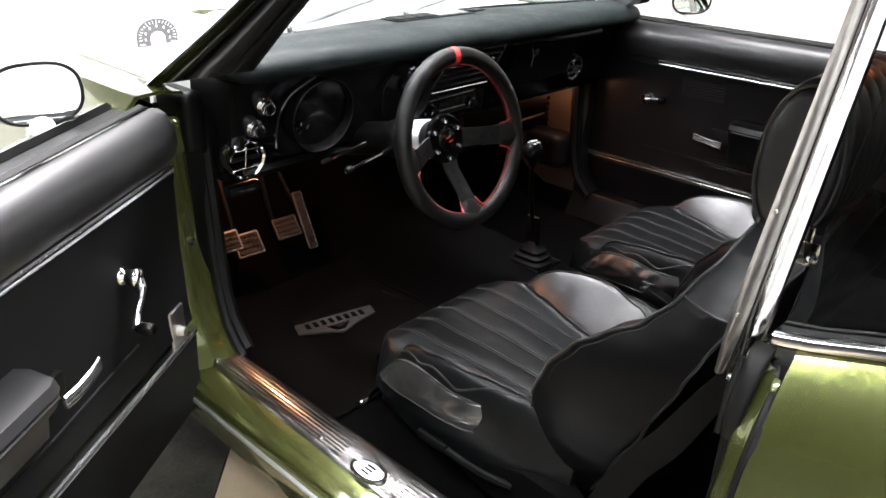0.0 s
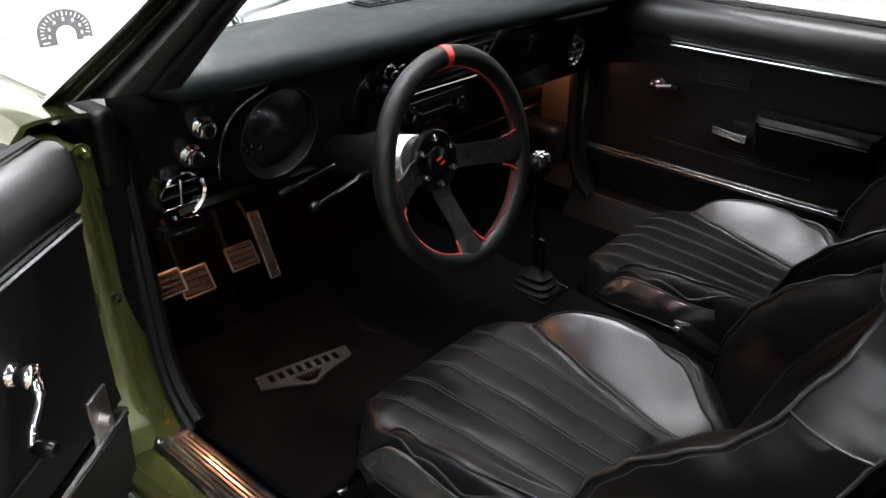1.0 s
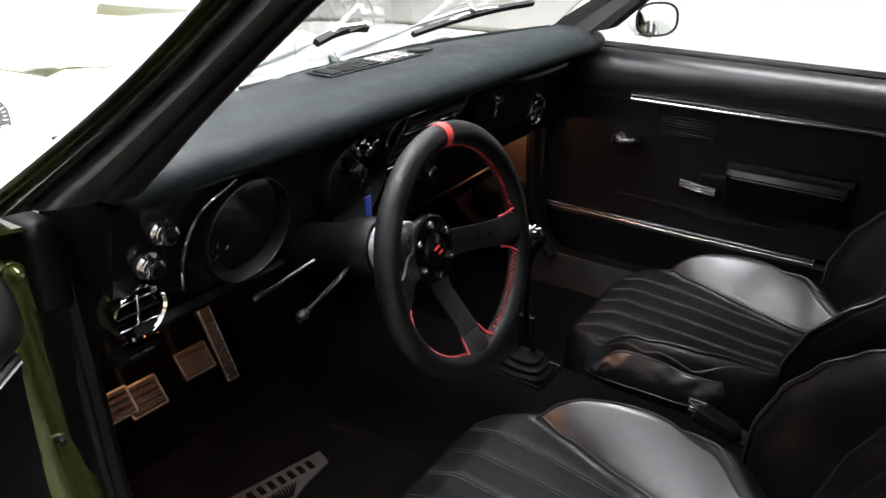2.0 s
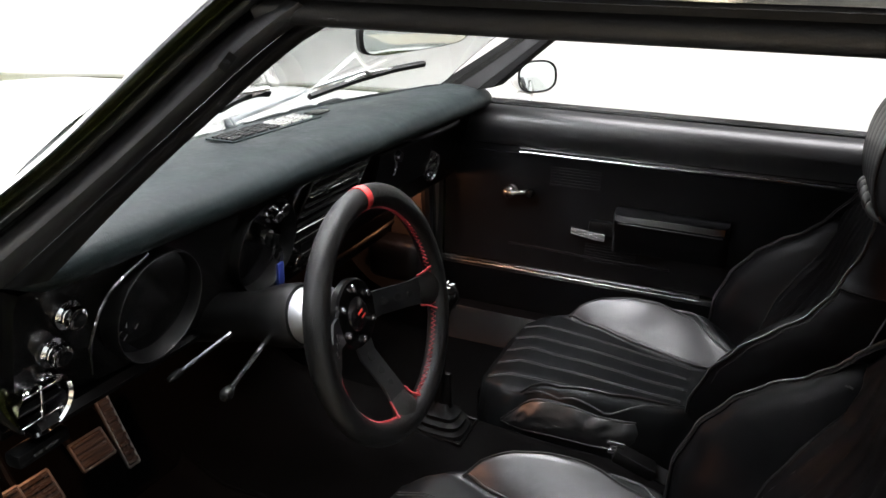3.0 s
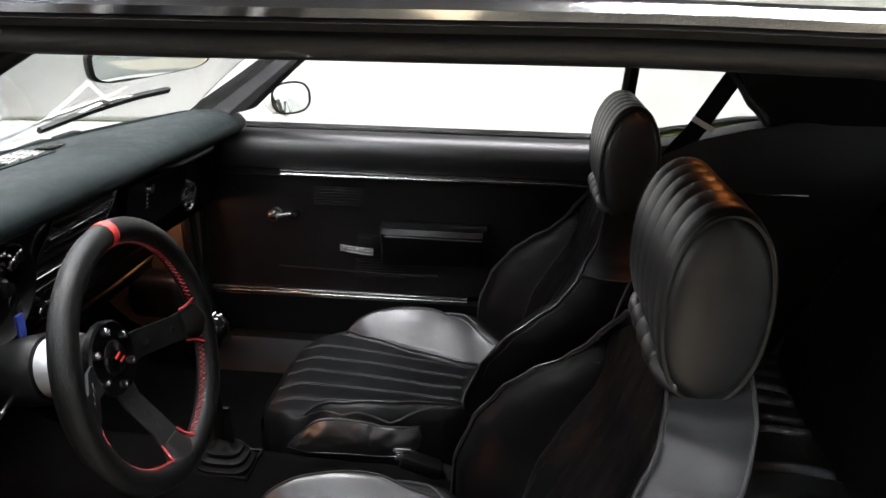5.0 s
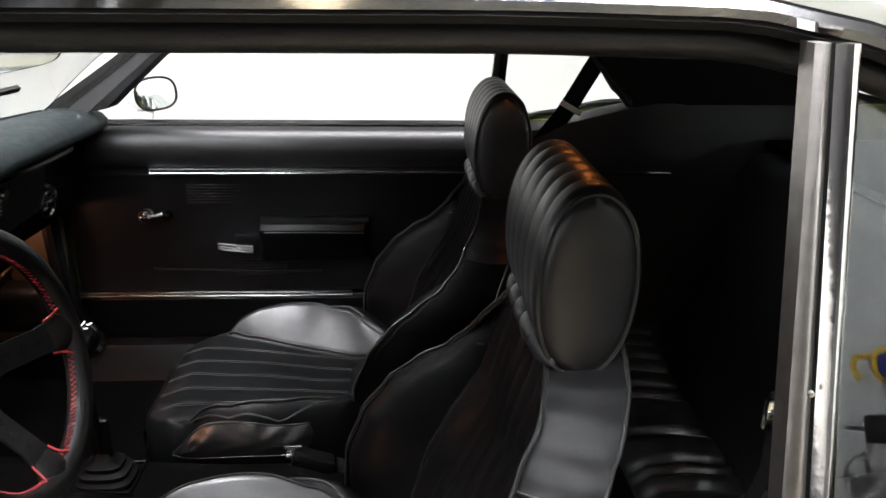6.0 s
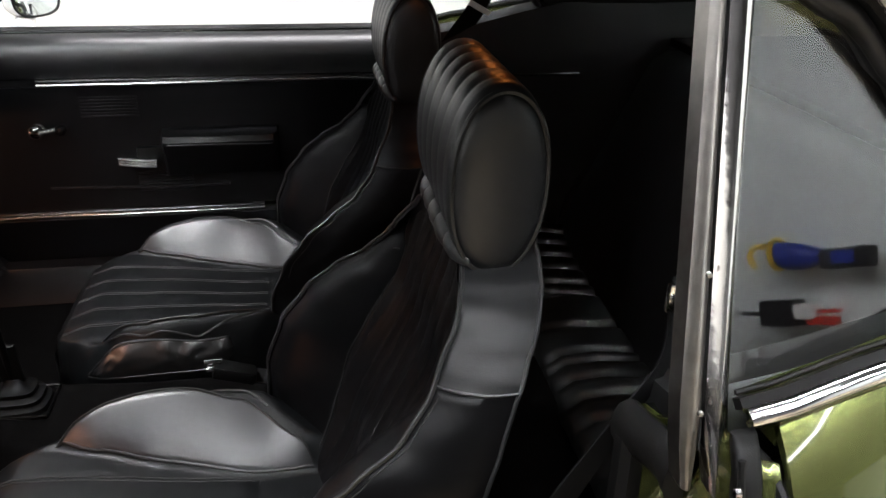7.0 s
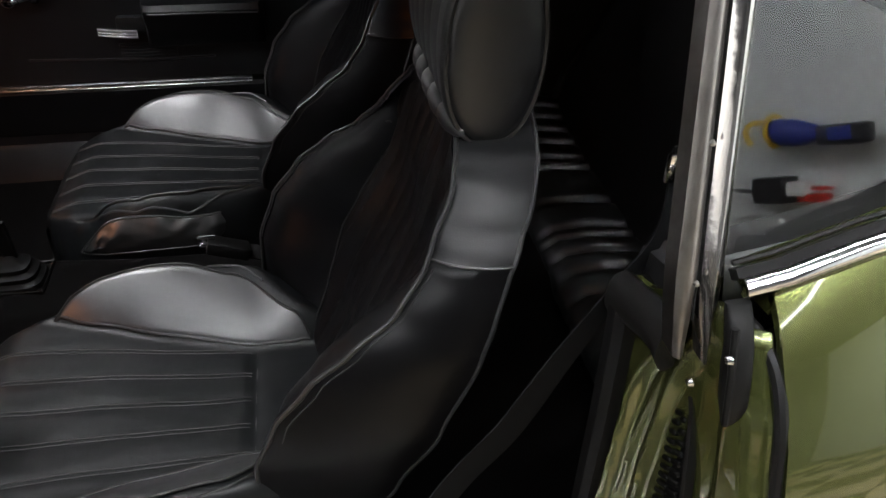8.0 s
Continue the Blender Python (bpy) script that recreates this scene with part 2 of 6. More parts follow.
def prism(poly, axis, lo, hi):
    """A polygon, given in the other two axes (in order), drawn out along an axis."""
    def put(p, h):
        q = list(p)
        q.insert("xyz".index(axis), h)
        return tuple(q)
    return loft([[put(p, lo) for p in poly], [put(p, hi) for p in poly]])


def skin(fn, us, vs, thick=(0, 0, -0.01)):
    """A sheet fn(u, v) with a thickness."""
    d = Vector(thick)
    top = [[Vector(fn(u, v)) for u in us] for v in vs]
    n, m = len(us), len(vs)
    verts = flat(top) + [tuple(p + d) for r in top for p in r]
    k = n * m
    faces = []
    for i in range(m - 1):
        for j in range(n - 1):
            a, b, c, e = i * n + j, i * n + j + 1, (i + 1) * n + j + 1, (i + 1) * n + j
            faces += [(a, b, c, e), (k + e, k + c, k + b, k + a)]
    rim = [j for j in range(n)] + [i * n + n - 1 for i in range(1, m)] + [(m - 1) * n + j for j in range(n - 2, -1, -1)] + [i * n for i in range(m - 2, 0, -1)]
    for a, b in zip(rim, rim[1:] + rim[:1]):
        faces.append((b, a, k + a, k + b))
    return verts, faces


def joined(*geos):
    verts, faces = [], []
    for v, f in geos:
        k = len(verts)
        verts += [tuple(p) for p in v]
        faces += [tuple(i + k for i in q) for q in f]
    return verts, faces


def moved(geo, fn):
    return [tuple(fn(*p)) for p in geo[0]], geo[1]


def mesh_of(name, geo, mat, sharp=38):
    bm = bmesh.new()
    vs = [bm.verts.new(p) for p in geo[0]]
    for f in geo[1]:
        try:
            bm.faces.new([vs[i] for i in f])
        except ValueError:
            pass
    bmesh.ops.recalc_face_normals(bm, faces=bm.faces[:])
    me = bpy.data.meshes.new(name)
    bm.to_mesh(me)
    bm.free()
    me.polygons.foreach_set("use_smooth", [True] * len(me.polygons))
    me.set_sharp_from_angle(angle=radians(sharp))
    me.materials.append(mat)
    return me


def thing(name, place, label, category, group="", kind=""):
    ob = new(name)
    ob.location = place
    ob.empty_display_size = 0.05
    return tagged(ob, label, category, group, kind)


def part(name, geo, mat, parent, label="", sharp=38):
    """A mesh, built in world metres, under a thing or under a part."""
    ob = new(name, mesh_of(name, geo, mat, sharp))
    ob.parent = parent
    top = parent
    while top.parent:
        top = top.parent
    if parent is top:
        ob.matrix_parent_inverse = Matrix.Translation(-top.location)
    return tagged(ob, label)


def single(name, geo, mat, label="", category="", kind="", group="", sharp=38):
    """A thing or a piece of the setting that is one mesh."""
    return tagged(new(name, mesh_of(name, geo, mat, sharp)), label, category, group, kind)


def lerp(a, b, t):
    return a + (b - a) * t


def smooth(a, b, x):
    t = max(0.0, min(1.0, (x - a) / (b - a)))
    return t * t * (3 - 2 * t)


def curve(table, x):
    """Smooth reading of a small table of (x, value)."""
    if x <= table[0][0]:
        return table[0][1]
    for (a, p), (b, q) in zip(table, table[1:]):
        if x <= b:
            return lerp(p, q, smooth(a, b, x) * 0.5 + 0.5 * (x - a) / (b - a))
    return table[-1][1]


def steps(a, b, n):
    return [a + (b - a) * i / (n - 1) for i in range(n)]


def bend(points, n=6):
    """A rounder line through points (Catmull-Rom)."""
    p = [Vector(q) for q in points]
    p = [2 * p[0] - p[1]] + p + [2 * p[-1] - p[-2]]
    out = []
    for i in range(1, len(p) - 2):
        for k in range(n):
            t = k / n
            out.append(0.5 * ((2 * p[i]) + (p[i + 1] - p[i - 1]) * t + (2 * p[i - 1] - 5 * p[i] + 4 * p[i + 1] - p[i + 2]) * t * t + (3 * p[i] - p[i - 1] - 3 * p[i + 1] + p[i + 2]) * t ** 3))
    return out + [p[-2]]

# ---- showroom ----
FX0, FX1, FY0, FY1, TOP = -8.0, 2.9, -5.0, 3.4, 4.1
floor = single("floor", block(((FX0 + FX1) / 2, (FY0 + FY1) / 2, GROUND - 0.06), (FX1 - FX0 + 0.4, FY1 - FY0 + 0.4, 0.10), 0), GROUT, kind="structure")
for nm, c0, s0, lower, lab in (("wall_east", (FX1 + 0.1, (FY0 + FY1) / 2), (0.2, FY1 - FY0), WALL_WHITE, "smooth white showroom wall"), ("wall_north", ((FX0 + FX1) / 2, FY1 + 0.1), (FX1 - FX0, 0.2), WALL_WHITE, "white showroom wall ahead of the car"),
                               ("wall_west", (FX0 - 0.1, (FY0 + FY1) / 2), (0.2, FY1 - FY0), WALL_DARK, "dark grey showroom wall"), ("wall_south", ((FX0 + FX1) / 2, FY0 - 0.1), (FX1 - FX0, 0.2), WALL_GREY, "pale grey showroom wall behind the car")):
    # upper walls, out of view, are darkened to keep bright reflections off the car
    rise = 1.95 if nm == "wall_north" else 2.60
    single(nm, block((*c0, 0.02 + rise / 2), (*s0, rise), 0), lower, lab, kind="structure")
    single(nm + "_upper", block((*c0, 0.02 + rise + (TOP - rise) / 2), (*s0, TOP - rise), 0), WALL_GREY if nm == "wall_south" else CEILING, "upper wall, out of view", kind="structure")
single("ceiling", block(((FX0 + FX1) / 2, (FY0 + FY1) / 2, TOP + 0.1), (FX1 - FX0 + 0.4, FY1 - FY0 + 0.4, 0.16), 0), CEILING, kind="structure")
single("baseboard", block((FX1 - 0.011, (FY0 + FY1) / 2, GROUND + 0.05), (0.022, FY1 - FY0 - 0.1, 0.1), 0.004), WALL_WHITE, kind="structure")


def strip_light(c, length, along):
    """A long ceiling fixture: white tray and a glowing diffuser."""
    sx, sy = (length, 0.07) if along == "x" else (0.07, length)
    t = thing("ceiling_light", c, "long white fluorescent strip light under the ceiling", "light", "strip lights")
    part("tray", block((c[0], c[1], c[2] + 0.045), (sx + 0.04, sy + 0.04, 0.05), 0.006), WALL_WHITE, t)
    part("diffuser", block(c, (sx, sy, 0.045), 0.012), FIXTURE, t, "glowing frosted diffuser")
    return t


for xx, yy in ((-1.9, 1.2), (-1.9, -1.4), (-2.6, 0.9), (-2.6, -0.9), (-2.7, -2.9), (-3.2, 1.8), (-3.2, -2.1), (-2.2, -0.1)):
    strip_light((xx, yy, 4.02), 1.0, "y")

# ---- car shell ----
car = thing("car", (0, -0.3, GROUND), "olive green metallic vintage coupe with black interior, driver door open", "car")


END_EYE = Vector((-1.145, -0.494, 1.268))


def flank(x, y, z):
    """Scales the driver side about the camera's end position, towards the back, to fit its view."""
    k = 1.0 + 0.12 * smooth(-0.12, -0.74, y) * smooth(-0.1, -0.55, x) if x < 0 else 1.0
    return END_EYE + (Vector((x, y, z)) - END_EYE) * k


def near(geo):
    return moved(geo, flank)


def roof_edge(y):
    """Half width and height of the roof's drip rail along the car."""
    return curve([(-1.9, 0.55), (-1.3, 0.63), (-0.9, 0.655), (-0.08, 0.655), (0.1, 0.66)], y), curve([(-1.9, 0.98), (-1.4, 1.10), (-1.1, 1.19), (-0.9, 1.237), (-0.75, 1.258), (-0.55, 1.265), (0.1, 1.265)], y)


def opening(y):
    """Half width and height of the drip rail, which drops round the quarter window."""
    return curve([(-1.06, 0.715), (-0.95, 0.690), (-0.86, 0.668), (-0.70, 0.655), (0.1, 0.66)], y), curve([(-1.06, 0.985), (-1.0, 1.045), (-0.95, 1.105), (-0.90, 1.170), (-0.86, 1.212), (-0.79, 1.246), (-0.70, 1.262), (-0.55, 1.265), (0.1, 1.265)], y)


def roof_point(u, y):
    w, z = roof_edge(y)
    return u * w, y, z + 0.045 * (1 - abs(u) ** 2.4) - 0.5 * max(0, y + 0.14) ** 1.0 * 0.25


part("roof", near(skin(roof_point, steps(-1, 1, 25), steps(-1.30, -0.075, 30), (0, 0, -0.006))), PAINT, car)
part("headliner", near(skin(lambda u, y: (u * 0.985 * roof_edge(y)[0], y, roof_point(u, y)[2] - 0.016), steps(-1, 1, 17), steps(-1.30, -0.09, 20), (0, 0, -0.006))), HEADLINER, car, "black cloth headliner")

for s in (-1, 1):
    # padded trim, seal and bright drip moulding above the side window
    ys = steps(-0.10, -0.84, 26) + steps(-0.86, -1.05, 14)
    trim = [[Vector((s * (opening(y)[0] - 0.013 + dx), y, opening(y)[1] - 0.018 + dz)) for dx, dz in
             ((-0.0, -0.012), (-0.013, -0.009), (-0.017, 0.0), (-0.013, 0.008), (0.004, 0.011), (0.014, 0.007), (0.016, -0.001), (0.011, -0.009))] for y in ys]
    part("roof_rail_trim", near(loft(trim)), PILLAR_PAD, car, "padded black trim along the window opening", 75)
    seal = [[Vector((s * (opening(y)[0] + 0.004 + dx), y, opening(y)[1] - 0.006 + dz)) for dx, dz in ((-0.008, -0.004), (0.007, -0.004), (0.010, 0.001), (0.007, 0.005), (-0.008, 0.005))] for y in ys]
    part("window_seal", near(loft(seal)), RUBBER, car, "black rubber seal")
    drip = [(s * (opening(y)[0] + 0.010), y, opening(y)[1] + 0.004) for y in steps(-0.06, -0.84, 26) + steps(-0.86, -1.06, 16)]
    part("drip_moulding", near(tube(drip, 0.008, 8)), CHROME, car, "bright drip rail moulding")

    # windscreen pillar: bright outer edge, black channel, padded inner trim
    outer = [Vector((s * 0.738, 0.40, 0.925)), Vector((s * 0.700, 0.13, 1.10)), Vector((s * 0.672, -0.030, 1.225)), Vector((s * 0.664, -0.085, 1.266))]
    inner = [Vector((s * 0.664, 0.155, 0.985)), Vector((s * 0.655, 0.03, 1.096)), Vector((s * 0.645, -0.105, 1.205)), Vector((s * 0.640, -0.155, 1.238))]
    outer, inner = bend(outer, 6), bend(inner, 6)
    face = Vector((s * 0.72, -0.66, 0.2))

    def pillar_strip(a, b, lift, depth=0.03, n=6):
        rings = []
        for o, i in zip(outer, inner):
            ring = [o.lerp(i, lerp(a, b, k / n)) + face * (lift * math.sin(math.pi * k / n)) for k in range(n + 1)]
            ring += [o.lerp(i, b) - face * depth, o.lerp(i, a) - face * depth]
            rings.append(ring)
        return loft(rings)

    # shade put into the far pillar's colour: its chrome and paint are black
    part("pillar_moulding", pillar_strip(0.0, 0.15, 0.020), CHROME if s < 0 else RUBBER, car, "bright windscreen pillar moulding")
    part("pillar_paint", pillar_strip(0.155, 0.22, 0.008), PAINT if s < 0 else RUBBER, car)
    part("pillar_channel", pillar_strip(0.225, 0.415, 0.018), PILLAR_GLOSS, car, "glossy black pillar channel")
    part("pillar_bead", pillar_strip(0.42, 0.45, 0.006), CHROME if s < 0 else RUBBER, car)
    part("pillar_trim", pillar_strip(0.455, 0.80, 0.020), PILLAR_PAD, car, "padded black pillar trim")
    part("pillar_edge", pillar_strip(0.805, 1.0, 0.006), PLASTIC, car)
    if s < 0:
        p = Vector((-0.669, -0.081, 1.208)) + face * 0.003
        part("trim_screw", turned([(0.0, 0.003), (0.002, 0.0025), (0.003, 0.0), (0.003, -0.004)], Matrix.Translation(p) @ face.to_track_quat("Z", "Y").to_matrix().to_4x4(), 12), PLASTIC, car)
        part("trim_tab", ribbon([p + Vector((0.0, 0.006, -0.006)), p + Vector((0.0, -0.006, 0.006))], 0.007, face, 0.003), PLASTIC, car)

# header above the windscreen, with sun visors folded up
part("windscreen_header", loft([[Vector((x, -0.145 + 0.03 * (x / 0.66) ** 2 * -1 + dy, 1.262 + 0.03 * (1 - (x / 0.66) ** 2) + dz)) for dy, dz in ((0.05, -0.012), (0.06, 0.0), (0.03, 0.006), (-0.03, 0.002), (-0.04, -0.012), (0.0, -0.024))] for x in steps(-0.645, 0.645, 15)]), HEADLINER, car)


def screen_point(u, v):
    base = Vector((u * 0.655, 0.46 - 0.14 * u * u, 0.965))
    top = Vector((u * 0.620, -0.095 - 0.03 * u * u, 1.268 + 0.02 * (1 - u * u)))
    return base.lerp(top, v) + Vector((0, 0.03 * math.sin(math.pi * v), 0.012 * math.sin(math.pi * v)))


windscreen = part("windscreen", skin(screen_point, steps(-1, 1, 15), steps(0, 1, 9), (0, 0.003, 0.004)), GLASS, car, "clear curved windscreen glass")
windscreen.visible_shadow = False
part("windscreen_moulding", ribbon([screen_point(u, 0.0) + Vector((0, 0.01, 0.004)) for u in steps(-1, 1, 21)], 0.022, (0, 0.5, 0.85), 0.008), CHROME, car, "bright moulding at the foot of the windscreen")


# bonnet, cowl and wings
def hip(y):
    return curve([(-3.0, 0.985), (-1.7, 1.03), (-1.2, 1.020), (-1.0, 1.002), (-0.862, 0.972), (-0.76, 0.949), (-0.60, 0.938), (0.3, 0.935), (0.8, 0.93), (2.2, 0.86)], y)


def side_x(y, z):
    """The outer skin of the body at a height, half width."""
    top = hip(y)
    inset = curve([(-1.6, 0.74), (-1.1, 0.755), (-0.79, 0.795), (0.3, 0.80), (1.0, 0.80), (2.2, 0.74)], y)
    t = (top - z)
    return inset + curve([(0.0, 0.0), (0.03, 0.028), (0.08, 0.060), (0.16, 0.090), (0.30, 0.102), (0.45, 0.085), (0.60, 0.04), (0.75, 0.0)], t)


def bonnet_point(x, y):
    crown = 0.034 * (1 - min(1, abs(x) / 0.8) ** 2)
    ridge = 0.018 * math.exp(-((abs(x) - 0.30) / 0.05) ** 2) * smooth(0.62, 0.9, y)
    return x, y, curve([(0.55, 0.925), (0.8, 0.925), (1.6, 0.88), (2.3, 0.80)], y) + crown + ridge


part("bonnet", skin(bonnet_point, steps(-0.709, 0.709, 36), steps(0.60, 2.25, 24), (0, 0, -0.012)), PAINT_WHITE, car, "glossy white bonnet")
part("cowl", skin(lambda x, y: (x, y, 0.928 + 0.02 * (1 - (x / 0.8) ** 2)), steps(-0.711, 0.711, 12), steps(0.43, 0.598, 4), (0, 0, -0.05)), PAINT_WHITE, car, "white cowl panel")
for k in range(9):
    x = -0.48 + k * 0.12
    part("cowl_slot", block((x, 0.535, 0.951 - 0.02 * (x / 0.8) ** 2), (0.085, 0.022, 0.006), 0.003), RUBBER, car)
part("bonnet_panel", skin(lambda u, v: Vector(bonnet_point(lerp(-0.34, lerp(-0.20, -0.06, v), u), lerp(0.84, 1.10, v))) + Vector((0, 0, 0.002)), steps(0, 1, 12), steps(0, 1, 10), (0, 0, -0.006)), PAINT, car, "olive painted panel in the white bonnet")
for s in (-1, 1):
    def wing_point(y, k, s=s):
        top = hip(y)
        if k < 4:
            x = lerp(0.712, side_x(y, top), k / 4)
            return s * x, y, lerp(curve([(0.55, 0.925), (0.8, 0.925), (1.6, 0.88), (2.3, 0.80)], y) + 0.006, top, smooth(0, 4, k)) + 0.004 * math.sin(math.pi * k / 4)
        z = lerp(top, 0.22, ((k - 4) / 14) ** 1.25)
        return s * side_x(y, z), y, z
    part("front_wing", skin(wing_point, steps(0.305, 2.25, 26), range(19), (-s * 0.006, 0, -0.006)), PAINT, car, "green front wing")

    def quarter_point(y, k, s=s):
        z = lerp(hip(y) - (0.028 if s > 0 else 0.0), 0.22, (k / 16) ** 1.3)
        return s * side_x(y, z), y, z
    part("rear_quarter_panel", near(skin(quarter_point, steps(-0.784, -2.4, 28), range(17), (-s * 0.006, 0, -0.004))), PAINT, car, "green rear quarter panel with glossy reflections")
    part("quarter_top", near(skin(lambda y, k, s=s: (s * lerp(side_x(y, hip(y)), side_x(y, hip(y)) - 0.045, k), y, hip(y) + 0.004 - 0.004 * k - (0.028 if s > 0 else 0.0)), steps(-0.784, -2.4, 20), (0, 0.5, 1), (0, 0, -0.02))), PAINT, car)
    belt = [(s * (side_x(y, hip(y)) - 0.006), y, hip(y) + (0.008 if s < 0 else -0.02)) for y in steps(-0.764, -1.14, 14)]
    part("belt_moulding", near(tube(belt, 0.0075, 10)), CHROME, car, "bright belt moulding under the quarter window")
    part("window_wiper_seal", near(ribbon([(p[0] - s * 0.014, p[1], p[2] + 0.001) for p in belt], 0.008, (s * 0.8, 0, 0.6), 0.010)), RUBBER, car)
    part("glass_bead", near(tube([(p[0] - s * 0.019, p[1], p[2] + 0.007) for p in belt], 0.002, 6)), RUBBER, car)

    # quarter window: bright front frame and glass
    fwd = 0.050 if s > 0 else 0.0      # far frame moved forward to fit the camera's view
    low, high = Vector((s * 0.752, -0.764 + fwd, 0.868)), Vector((s * 0.640, -0.777 + fwd, 1.245))

    def frame_strip(ya, yb, x0, depth, bulge, start=0.0, tip=1.0):
        rings = []
        for k in range(13):
            p = low.lerp(high, lerp(start, 1.0, k / 12))
            open_up = min(1.0, tip + (1 - tip) * k / 1.5)
            wide = lerp(1.10, 0.72, k / 12) if ya > 0.005 else 1.0
            y0, y1 = lerp((ya + yb) / 2, ya, open_up) * wide, lerp((ya + yb) / 2, yb, open_up)
            ring = []
            for j in range(5):
                yy = lerp(y0, y1, j / 4)
                ring.append(p + Vector((s * (x0 + bulge * math.sin(math.pi * j / 4)), yy, 0)))
            ring += [p + Vector((s * (x0 - depth), y1, 0)), p + Vector((s * (x0 - depth), y0, 0))]
            rings.append(ring)
        return loft(rings)

    def pane(a, k, s=s, fwd=fwd):
        yt = -0.774 + fwd * (1 - a) - 0.283 * a ** 0.8
        top = Vector((s * (opening(yt)[0] - 0.012), yt, opening(yt)[1] - 0.012))
        foot = Vector((s * (0.770 - 0.045 * a), -0.760 + fwd * (1 - a) - 0.302 * a, 0.906 + 0.040 * a))
        top.z = max(top.z, foot.z + 0.006)
        p = foot.lerp(top, k)
        return Vector((s * (0.770 + 0.112 * (p.y + 0.772) - 0.420 * (p.z - 0.935)), p.y, p.z))
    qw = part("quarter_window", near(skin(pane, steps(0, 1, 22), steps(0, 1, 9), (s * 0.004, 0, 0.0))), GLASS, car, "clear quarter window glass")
    qw.visible_shadow = False
    part("window_channel", frame_strip(0.017, 0.001, -0.002, 0.02, 0.004, -0.01, 0.45), CHANNEL, qw, "dull steel window channel")
    part("channel_seal", frame_strip(0.001, -0.001, -0.003, 0.02, 0.0, 0.06), RUBBER, qw)
    part("bright_frame", frame_strip(-0.001, -0.0185, 0.0, 0.012, 0.007, -0.02, 0.2), WORN_CHROME, qw, "pitted bright metal window frame")
    if s < 0:
        for zz in (0.16, 0.42):
            p = low.lerp(high, zz) + Vector((s * 0.012, 0.008, 0))
            part("frame_screw", turned([(0.0, 0.0012), (0.0018, 0.0006), (0.0024, -0.002)], Matrix.Translation(p) @ pose(0, 0, 0, 0, s * 90, 0), 10), STEEL, qw)

    # sail panel between the quarter window and the rear window, outside and inside
    def sail(a, k, off=0.0, s=s):
        """From the window opening (a = 0) back to the rear window's edge (a = 1); k runs up the opening."""
        yo = lerp(-1.075, -0.80, k)
        w, z = opening(yo)
        p0 = Vector((s * w, yo, z))
        yr = lerp(-1.76, -1.29, k)
        wr, zr = roof_edge(yr)
        p1 = Vector((s * lerp(0.66, wr, k), yr, lerp(1.0, zr, k)))
        p = p0.lerp(p1, a)
        wm, zm = roof_edge(p.y)
        p.z = max(p.z, lerp(p.z, zm, smooth(0.75, 1.0, k)))
        return p.x - s * off, p.y, p.z
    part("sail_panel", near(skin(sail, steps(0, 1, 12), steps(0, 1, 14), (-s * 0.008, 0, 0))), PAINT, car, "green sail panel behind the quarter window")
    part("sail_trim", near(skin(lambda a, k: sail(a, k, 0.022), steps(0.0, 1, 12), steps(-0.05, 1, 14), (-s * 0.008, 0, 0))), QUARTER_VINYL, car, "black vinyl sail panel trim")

# rear end closes the cabin
# tint added to a clear pane, to dim the rear of the cabin
rw = part("rear_window", skin(lambda u, k: (u * lerp(0.64, 0.60, k), lerp(-1.80, -1.30, k), lerp(0.985, roof_point(u, -1.30)[2] - 0.01, k) + 0.03 * (1 - u * u) * (1 - k)), steps(-1, 1, 12), steps(0, 1, 8), (0, 0, 0.004)), TINTED, car, "tinted rear window glass")
part("parcel_shelf", block((0, -1.58, 0.90), (1.30, 0.42, 0.02), 0.004), CARPET, car, "black carpeted parcel shelf")
part("rear_bulkhead", block((0, -1.80, 0.57), (1.40, 0.02, 0.70), 0.004), CARPET, car)
part("boot_lid", skin(lambda x, y: (x, y, 1.0 - 0.05 * (x / 0.7) ** 2 - 0.04 * (-1.85 - y)), steps(-0.70, 0.70, 12), steps(-1.83, -2.5, 8), (0, 0, -0.02)), PAINT, car)


# floor carpet with the transmission tunnel and toe board
def carpet_point(x, y):
    t = 1 - smooth(0.075, 0.19, abs(x))
    z = 0.296 + t * curve([(-0.9, 0.11), (-0.2, 0.125), (0.3, 0.15), (0.7, 0.22)], y)
    z += curve([(0.40, 0.0), (0.52, 0.05), (0.78, 0.30), (0.86, 0.46)], y)
    z += 0.06 * smooth(0.64, 0.675, abs(x)) + 0.006 * noise.noise((x * 5, y * 5, 0.3))
    return x, y, min(z, 0.80)


